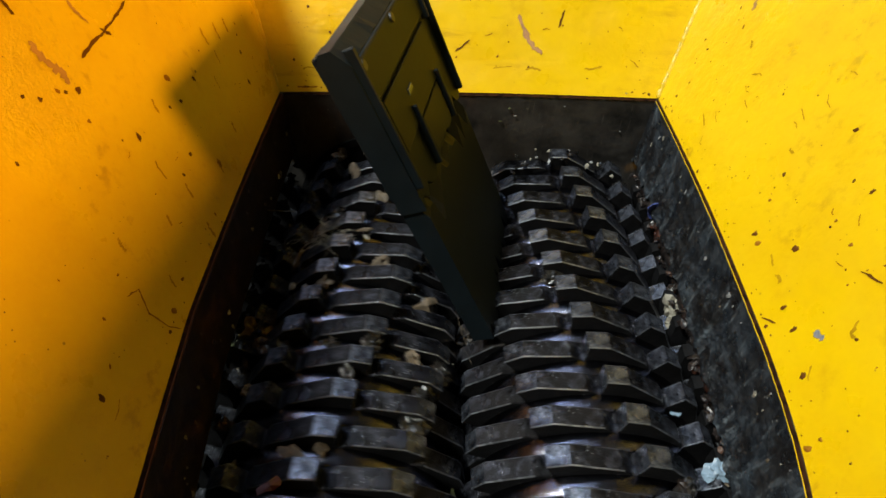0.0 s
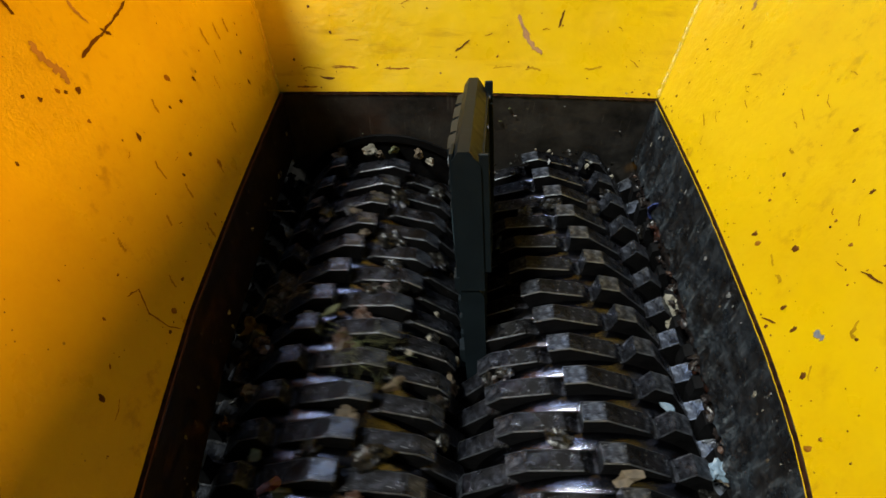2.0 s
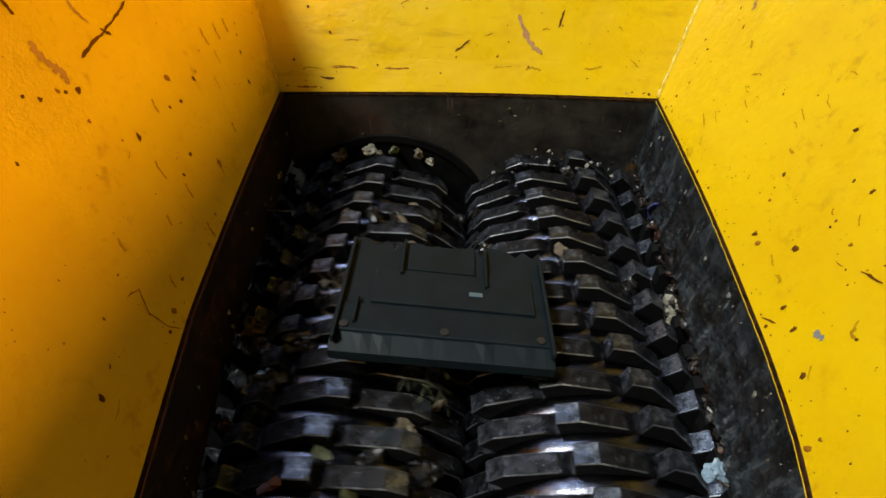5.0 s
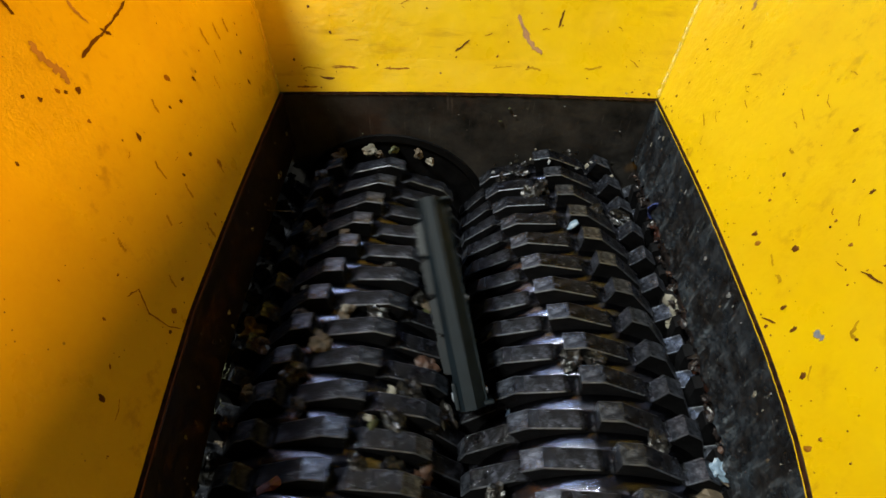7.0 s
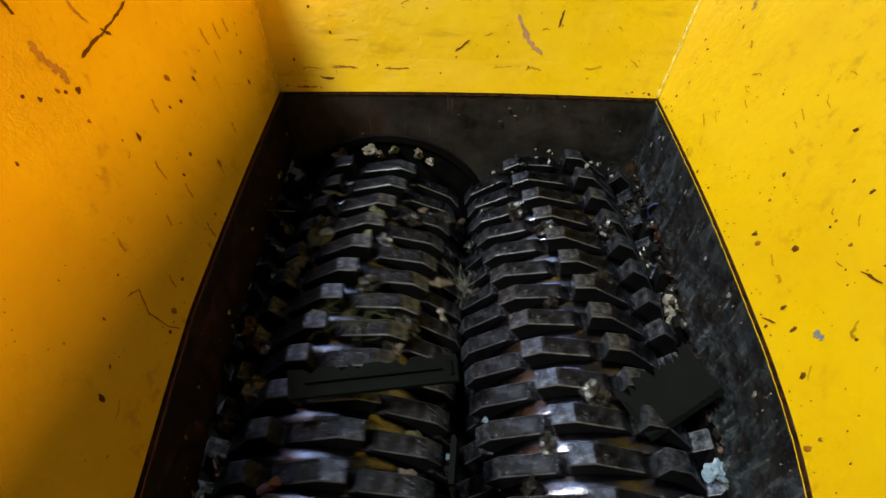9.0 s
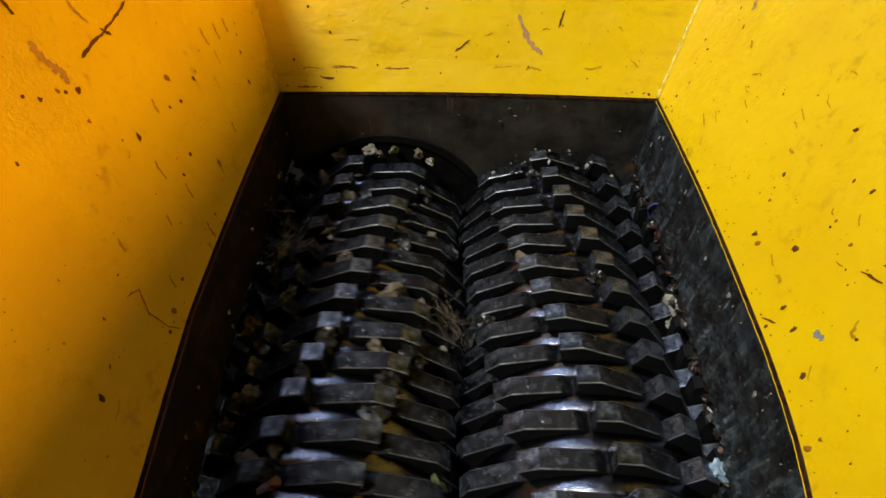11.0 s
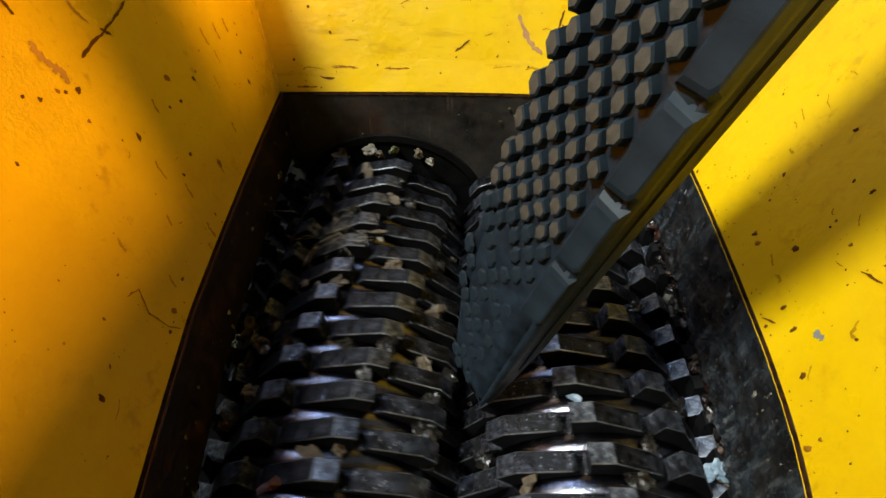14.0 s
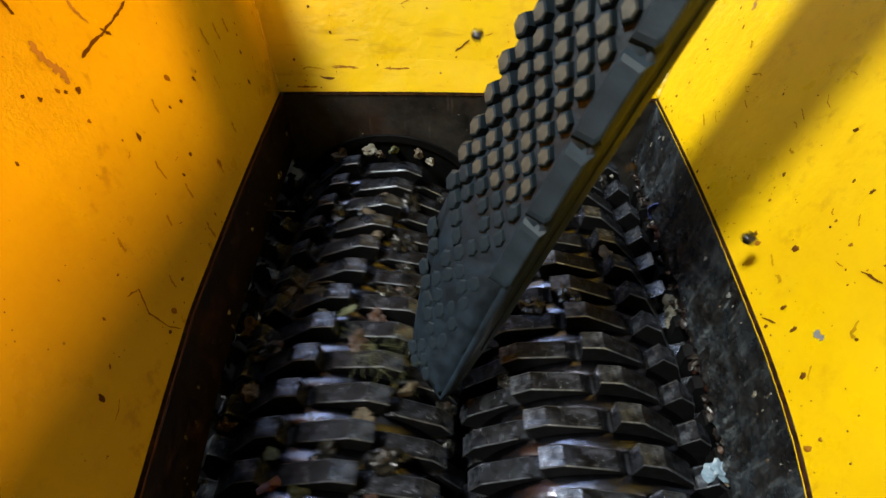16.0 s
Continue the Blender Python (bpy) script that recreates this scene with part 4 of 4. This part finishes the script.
def tyre():
    root = tagged(new("tyre"), "cut length of worn black knobbly tyre with a slanting torn end", "tyre")
    half = [(0.0, 0.0), (0.013, -0.0003), (0.0215, -0.0012), (0.0222, -0.0030), (0.0236, -0.0030), (0.0246, -0.0014), (0.0276, -0.0035), (0.0288, -0.0075),
            (0.0278, -0.0100), (0.0290, -0.0122), (0.0294, -0.0200), (0.0288, -0.0290), (0.0268, -TY_D), (0.0228, -TY_D), (0.0238, -0.0270), (0.0236, -0.0150), (0.018, -0.0105), (0.0, -0.0095)]
    full = half + [(-x, z) for x, z in half[-2:0:-1]]
    n = 90
    rnd = random.Random(3)
    bm = bmesh.new()
    rings = []
    for i in range(n + 1):
        s = TY_LONG * i / n
        k, deep = kept_width(s), 0.45 + 0.55 * min(1.0, s / 0.07)
        ring = []
        for x, z in full:
            # unseen left sidewall, deepened to throw a broader shadow on the right plate
            if x < 0 and z < -0.012:
                z = -0.012 + (z + 0.012) * (1 + 2.2 * min(1.0, max(0.0, (s - 0.10) / 0.16)))
            w = TY_W - (TY_W - x * (TY_FAR if x < 0 else 1.0)) * k
            fray = 0.0022 * noise.noise((s * 130, x * 160, z * 160)) * max(0.0, 1 - s / 0.17) + 0.0007 * noise.noise((s * 60, x * 90, 4))
            ring.append(bm.verts.new(tyre_point(w + (fray if x < 0 else fray * 0.4), z * deep + fray, s + (rnd.uniform(-0.004, 0.004) if i == 0 else 0))))
        rings.append(ring)
    m = len(full)
    for a, b in zip(rings, rings[1:]):
        for k in range(m):
            bm.faces.new((a[k], a[(k + 1) % m], b[(k + 1) % m], b[k]))
    for a in (rings[0], rings[-1]):
        for k in range(m // 2):
            q = list(dict.fromkeys([a[k], a[k + 1], a[(m - k - 1) % m], a[(m - k) % m]]))
            if len(q) > 2:
                bm.faces.new(q)
    part("carcass", bm, RUBBER_WALL, root, smooth=True)

    def block(pts, h, taper, top_mat):
        b = bmesh.new()
        low = [b.verts.new((x * 1.12, y * 1.12, -0.002)) for x, y in pts]
        mid = [b.verts.new((x * (1 - taper * 0.5), y * (1 - taper * 0.5), h - 0.0009)) for x, y in pts]
        top = [b.verts.new((x * (1 - taper) * 0.9, y * (1 - taper) * 0.9, h)) for x, y in pts]
        k = len(pts)
        for p, q in ((low, mid), (mid, top)):
            for i in range(k):
                b.faces.new((p[i], p[(i + 1) % k], q[(i + 1) % k], q[i]))
        b.faces.new(top).material_index = 1
        return finish(b, "tread_block", [RUBBER, top_mat])

    knob = block(((-0.0044, -0.0016), (0.0002, -0.0074), (0.0040, -0.0040), (0.0044, 0.0016), (-0.0002, 0.0074), (-0.0040, 0.0040)), 0.0060, 0.24, LIT_TOP)
    stub = block(((-0.0044, -0.0016), (0.0002, -0.0074), (0.0040, -0.0040), (0.0044, 0.0016), (-0.0002, 0.0074), (-0.0040, 0.0040)), 0.0060, 0.34, RUBBER)
    lug = block(((-0.0050, -0.0215), (0.0036, -0.0205), (0.0050, -0.0165), (0.0050, 0.0205), (-0.0042, 0.0215), (-0.0050, 0.0180)), 0.0040, 0.10, RUBBER)

    def seat(mesh, name, x, z, s, tilt, turn, size):
        o = part(name, mesh, None, root)
        o.matrix_basis = Matrix.Translation(tyre_point(x, z, s)) @ pose(0, 0, 0, -math.degrees(s / TY_R), 0, 0) @ pose(0, 0, 0, 0, tilt, turn) @ Matrix.Diagonal((*size, 1))

    step = 0.0096
    for r in range(int(TY_LONG / step)):
        s = step * (r + 0.5)
        for x in (-0.0375, -0.0247, -0.0119, 0.0009) if r % 2 else (-0.0311, -0.0183, -0.0055, 0.0073):
            if (TY_W - x) / ((1 + TY_FAR) * TY_W) > kept_width(s) - 0.03:
                continue
            wear = 0.16 + 0.84 * min(1.0, max(0.0, (s - 0.10) / 0.13))
            if wear < 0.45 and rnd.random() < 0.3:
                continue
            seat(knob if wear > 0.55 else stub, "tread_knob", x, -0.0004, s + rnd.uniform(-0.0008, 0.0008), -6 if x < -0.02 else 0, rnd.uniform(-9, 9), (rnd.uniform(0.88, 1.08), rnd.uniform(0.85, 1.05), wear * rnd.uniform(0.8, 1.12)))
    for i in range(int(TY_LONG / 0.050)):
        s = 0.050 * (i + 0.72)
        if s > 0.09:
            wear = 0.25 + 0.75 * min(1.0, max(0.0, (s - 0.10) / 0.12))
            seat(lug, "shoulder_lug", 0.0206, -0.0014, s, 8, 0, (1.42, 1.06, wear))
    # thin moulded rib along the sidewall
    rib = bmesh.new()
    rows = [[rib.verts.new(tyre_point(0.0290 + dx, dz, s)) for dx, dz in ((-0.001, -0.0128), (0.0012, -0.0134), (0.0012, -0.0142), (-0.001, -0.0150))] for s in [0.05 + 0.36 * i / 40 for i in range(41)]]
    for a, b in zip(rows, rows[1:]):
        for k in range(3):
            rib.faces.new((a[k], a[k + 1], b[k + 1], b[k]))
    part("sidewall_rib", rib, RUBBER_WALL, root)
    return root


tyre_piece = tyre()

# ---- crumbs thrown up ----
crumb_mesh = finish(lump(0.0042, 61, 0.8, 0.8), "thrown_crumb", GRIME, True)


def crumb():
    ob = new("thrown_crumb", crumb_mesh)
    return tagged(ob, "dark crumb thrown up by the cutters", "scrap")


crumb_a, crumb_b = crumb(), crumb()



# ---- what moves ----
def turns(t):
    """Tooth steps that the right shaft has made."""
    marks = [(0.0, 0.0), (3.475, 6.0), (6.273, 11.0), (9.131, 16.0), (11.387, 20.0), (16.0, 28.07)]
    for (t0, n0), (t1, n1) in zip(marks, marks[1:]):
        if t <= t1:
            return n0 + (n1 - n0) * (t - t0) / (t1 - t0)
    return marks[-1][1]


def motions():
    steps = [0.5 * k for k in range(33)]
    walk(right_shaft, [(t, pose(X_RIGHT, 0, Z_AXIS, 0, -36.0 * (turns(t) - 21.947), 0)) for t in steps])
    walk(left_shaft, [(t, pose(X_LEFT, 0, Z_AXIS, 0, 129.1 * (t - 12.5), 0)) for t in steps])

    def spread(rows):
        """Adds rows where a thing turns far between two."""
        out = [rows[0]]
        for t, m in rows[1:]:
            t0, m0 = out[-1]
            q0, q1 = m0.to_quaternion(), m.to_quaternion()
            n = max(1, math.ceil(math.degrees(q0.rotation_difference(q1).angle) % 360 / 50)) if t - t0 > 0.09 else 1
            n = min(n, max(1, int((t - t0) * 30 / 2)))
            for i in range(1, n):
                s = i / n
                out.append((t0 + (t - t0) * s, Matrix.LocRotScale(m0.translation.lerp(m.translation, s), q0.slerp(q1, s), None)))
            out.append((t, m))
        return out

    upright = [(0.0, pose(-0.0618, 0.3386, 0.1442, -112.6, 2.4, 82.6)), (0.3, pose(-0.0500, 0.3390, 0.1350, -110.0, 3.0, 83.5)),
               (0.5, pose(-0.0378, 0.3396, 0.1280, -107.0, 3.5, 84.3)), (0.7, pose(0.0050, 0.3350, 0.1100, -92.0, 3.3, 88.0)),
               (0.9, pose(0.0380, 0.3310, 0.0950, -81.0, 3.2, 90.0)), (1.0, pose(0.0395, 0.3309, 0.0889, -80.7, 3.2, 90.1)),
               (1.3, pose(0.0150, 0.3450, 0.0720, -92.0, 8.0, 88.5)), (1.5, pose(-0.0248, 0.3582, 0.0589, -108.4, 13.5, 87.2)),
               (2.0, pose(0.0081, 0.3508, 0.0592, -95.1, 12.3, 86.6)), (2.5, pose(0.0101, 0.3487, 0.0521, -91.6, 8.7, 90.4))]
    key_rows = upright + [
        (2.8, pose(0.0400, 0.3440, 0.0320, -74.0, 7.0, 94.0)), (3.0, pose(0.0607, 0.3426, 0.0179, -59.7, 6.4, 96.7)),
        (3.25, pose(0.0120, 0.3250, 0.0060, -95.0, 2.0, 95.0)), (3.4, pose(-0.0560, 0.2850, -0.0020, -138.0, -30.0, 110.0)),
        (3.5, pose(-0.0619, 0.2810, -0.0019, -142.5, -32.3, 111.1)), (3.65, pose(-0.0480, 0.2600, -0.0050, -140.0, -40.0, 118.0)),
        (3.9, pose(-0.0306, 0.1861, -0.0330, -166.4, -7.3, -172.4)), (4.0, pose(-0.0094, 0.1809, -0.0245, -170.3, -5.8, -172.7)),
        (4.2, pose(-0.0011, 0.1845, -0.0310, -169.9, -6.1, -172.5)), (4.9, pose(-0.0060, 0.1850, -0.0310, -172.0, -5.0, -178.0)),
        (5.6, pose(-0.0200, 0.2000, -0.0200, -160.0, -15.0, 160.0)), (6.3, pose(-0.0465, 0.2233, -0.0049, -131.2, -30.3, 134.9)),
        (6.4, pose(0.0300, 0.2500, 0.0300, -60.0, -20.0, 80.0)), (6.5, pose(0.1130, 0.1990, -0.0250, 10.0, -2.0, 7.0)),
        (6.6, pose(0.0780, 0.1830, -0.0260, 5.0, 0.0, 13.0)), (6.7, pose(0.0640, 0.1920, -0.0180, 3.0, -15.0, 28.0)),
        (6.85, pose(0.0250, 0.1950, -0.0050, 2.0, -60.0, 15.0)), (7.0, pose(-0.0040, 0.2270, -0.0135, -98.8, -29.9, 105.5)),
        (7.2, pose(-0.0250, 0.2100, -0.0180, -135.0, -42.0, 125.0)), (7.4, pose(-0.0150, 0.1850, -0.0280, -165.0, -25.0, 175.0)),
        (7.5, pose(0.0062, 0.1615, -0.0380, 157.5, -13.6, -140.8)), (7.6, pose(0.0080, 0.1580, -0.0380, 158.0, -13.0, -139.0)),
        (7.75, pose(0.0120, 0.1450, -0.0350, -172.0, -10.0, -160.0)), (8.0, pose(0.0120, 0.1320, -0.0820, -97.0, 4.0, 100.0)),
        (8.5, pose(0.0060, 0.1400, -0.0980, -92.0, 4.0, 92.0)), (9.0, pose(0.0080, 0.1500, -0.1900, -90.0, 0.0, 90.0)), (9.6, pose(0.0080, 0.1500, -0.2350, -90.0, 0.0, 90.0)),
        (16.0, pose(0.0080, 0.1500, -0.2350, -90.0, 0.0, 90.0))]
    walk(keyboard, spread(key_rows))
    walk(remnant, spread(upright + [(2.8, pose(0.0080, 0.3450, 0.0100, -90.0, 4.0, 90.0)), (3.3, pose(0.0080, 0.3400, -0.0300, -90.0, 0.0, 90.0)),
                                    (4.4, pose(0.0080, 0.3400, -0.0950, -90.0, 0.0, 90.0)), (16.0, pose(0.0080, 0.3400, -0.0950, -90.0, 0.0, 90.0))]))
    walk(strip, spread([(0.0, pose(0.4200, 0.3300, 0.3600, 40.0, -20.0, 25.0)), (2.6, pose(0.4200, 0.3300, 0.3600, 40.0, -20.0, 25.0)), (2.7, pose(0.3200, 0.3300, 0.2500, 50.0, -16.0, 24.0)),
        (2.8, pose(0.2078, 0.2832, 0.1274, 60.0, -12.0, 22.0)), (2.9, pose(0.1500, 0.3700, 0.0500, 30.0, 20.0, -20.0)), (3.0, pose(0.1240, 0.3720, 0.0020, 4.0, 41.5, -47.0)), (3.3, pose(0.0890, 0.3700, -0.0280, 14.0, 14.0, -28.0)),
        (3.5, pose(0.0590, 0.3700, -0.0260, 21.0, 13.0, -13.0)), (3.8, pose(0.0555, 0.3550, -0.0430, 12.0, 2.0, -60.0)), (4.0, pose(0.0258, 0.3550, -0.0600, -50.0, 4.0, -88.0)),
        (4.4, pose(0.0080, 0.3500, -0.1500, -90.0, 10.0, -90.0)), (5.0, pose(0.0080, 0.3500, -0.2600, -90.0, 10.0, -90.0)), (16.0, pose(0.0080, 0.3500, -0.2600, -90.0, 10.0, -90.0))]))

    # splinters stay in the case until it breaks up
    held = [(t, m) for t, m in key_rows if t <= 7.76]
    walk(olive_bar, spread([(t, m @ pose(0, 0.050, 0)) for t, m in held] + [
        (8.0, pose(0.0080, 0.1500, -0.1000, -90.0, 10.0, 85.0)), (8.5, pose(0.0060, 0.1500, -0.1050, -85.0, 12.0, 80.0)), (8.68, pose(-0.0300, 0.1600, -0.0280, -20.0, 10.0, 40.0)), (8.8, pose(-0.0570, 0.1700, -0.0280, 15.0, 4.0, 22.0)), (9.0, pose(-0.0520, 0.1780, -0.0360, 20.0, 2.0, 10.0)),
        (9.1, pose(-0.0370, 0.1750, -0.0410, 25.0, 2.0, 17.0)), (9.4, pose(0.0050, 0.1750, -0.1100, 60.0, 40.0, 40.0)), (10.0, pose(0.0080, 0.1800, -0.2700, 90.0, 60.0, 60.0)), (16.0, pose(0.0080, 0.1800, -0.2700, 90.0, 60.0, 60.0))]))
    walk(plate_shard, spread([(t, m @ pose(0, 0.045, 0)) for t, m in held] + [
        (8.0, pose(0.0150, 0.1250, -0.1150, -160.0, -20.0, -170.0)), (8.1, pose(0.0350, 0.1250, -0.0850, 178.0, -15.0, -170.0)), (8.3, pose(0.0790, 0.1330, -0.0380, 165.0, 5.0, -170.0)), (8.5, pose(0.1230, 0.1560, -0.0420, 160.0, 25.0, -160.0)), (8.7, pose(0.1560, 0.1780, -0.0600, 165.0, 45.0, -150.0)),
        (9.0, pose(0.1460, 0.1800, -0.0480, 168.0, 38.0, -155.0)), (9.2, pose(0.1300, 0.2000, -0.0410, 170.0, 22.0, -150.0)), (9.6, pose(0.0600, 0.2000, -0.0500, 170.0, -20.0, -150.0)),
        (10.2, pose(0.0080, 0.2200, -0.1500, 178.0, -70.0, -150.0)), (10.9, pose(0.0080, 0.2200, -0.2800, 178.0, -70.0, -150.0)), (16.0, pose(0.0080, 0.2200, -0.2800, 178.0, -70.0, -150.0))]))
    walk(film_shard, spread([(t, m @ pose(0, 0.070, 0)) for t, m in held] + [
        (8.0, pose(-0.0150, 0.1350, -0.0480, -97.0, 60.0, 100.0)), (8.5, pose(0.0080, 0.1250, -0.0650, -92.0, 70.0, 92.0)), (9.0, pose(0.0020, 0.1300, -0.0620, -92.0, 75.0, 85.0)),
        (9.6, pose(0.0050, 0.1400, -0.1500, -90.0, 80.0, 90.0)), (10.4, pose(0.0080, 0.1400, -0.2600, -90.0, 80.0, 90.0)), (16.0, pose(0.0080, 0.1400, -0.2600, -90.0, 80.0, 90.0))]))

    p135, p140, p145 = pose(0.0074, 0.3204, -0.0659, 94.9, 22.1, -55.0), pose(0.0063, 0.1995, -0.0635, 84.9, 11.2, -55.8), pose(-0.0094, 0.2074, -0.0717, 77.9, 10.4, -55.0)
    p150, p155, p160 = pose(-0.0059, 0.1900, -0.0736, 67.4, -13.1, -46.0), pose(-0.0158, 0.2106, -0.0619, 59.4, 2.0, -55.5), pose(-0.0260, 0.2023, -0.0691, 72.2, 8.3, -45.2)

    def between(a, b, s):
        return Matrix.LocRotScale(a.translation.lerp(b.translation, s), a.to_quaternion().slerp(b.to_quaternion(), s), None)

    def lifted(m, x, y, z):
        return Matrix.Translation((x, y, z)) @ m

    walk(tyre_piece, [(0.0, lifted(p135, 0.16, 0.30, 0.46)), (12.4, lifted(p135, 0.16, 0.30, 0.46)), (13.0, lifted(p135, 0.10, 0.14, 0.42)), (13.2, lifted(p135, 0.07, 0.08, 0.25)), (13.3, lifted(p135, 0.045, 0.05, 0.13)),
                      (13.4, lifted(p135, 0.018, 0.03, 0.045)), (13.5, p135), (13.6, between(p135, p140, 0.33)), (13.8, between(p135, p140, 0.85)), (14.0, p140), (14.2, lifted(between(p140, p145, 0.4), -0.006, 0, 0)),
                      (14.5, p145), (14.6, between(p145, p140, 0.15)), (14.8, between(p145, p150, 0.70)), (15.0, p150), (15.1, between(p150, p155, 0.06)), (15.3, between(p150, p155, 0.47)), (15.5, p155), (15.6, between(p150, p155, 0.08)),
                      (15.8, between(p150, p160, 0.6)), (16.0, p160)])
    walk(crumb_a, [(0.0, pose(0.10, 0.30, -0.2)), (15.4, pose(0.10, 0.30, -0.2)), (15.8, pose(0.03, 0.36, 0.04)), (16.0, pose(0.0123, 0.3602, 0.1115))])
    walk(crumb_b, [(0.0, pose(0.13, 0.26, -0.2)), (15.5, pose(0.13, 0.26, -0.2)), (15.8, pose(0.20, 0.22, 0.03)), (16.0, pose(0.185, 0.24, 0.04))])


motions()
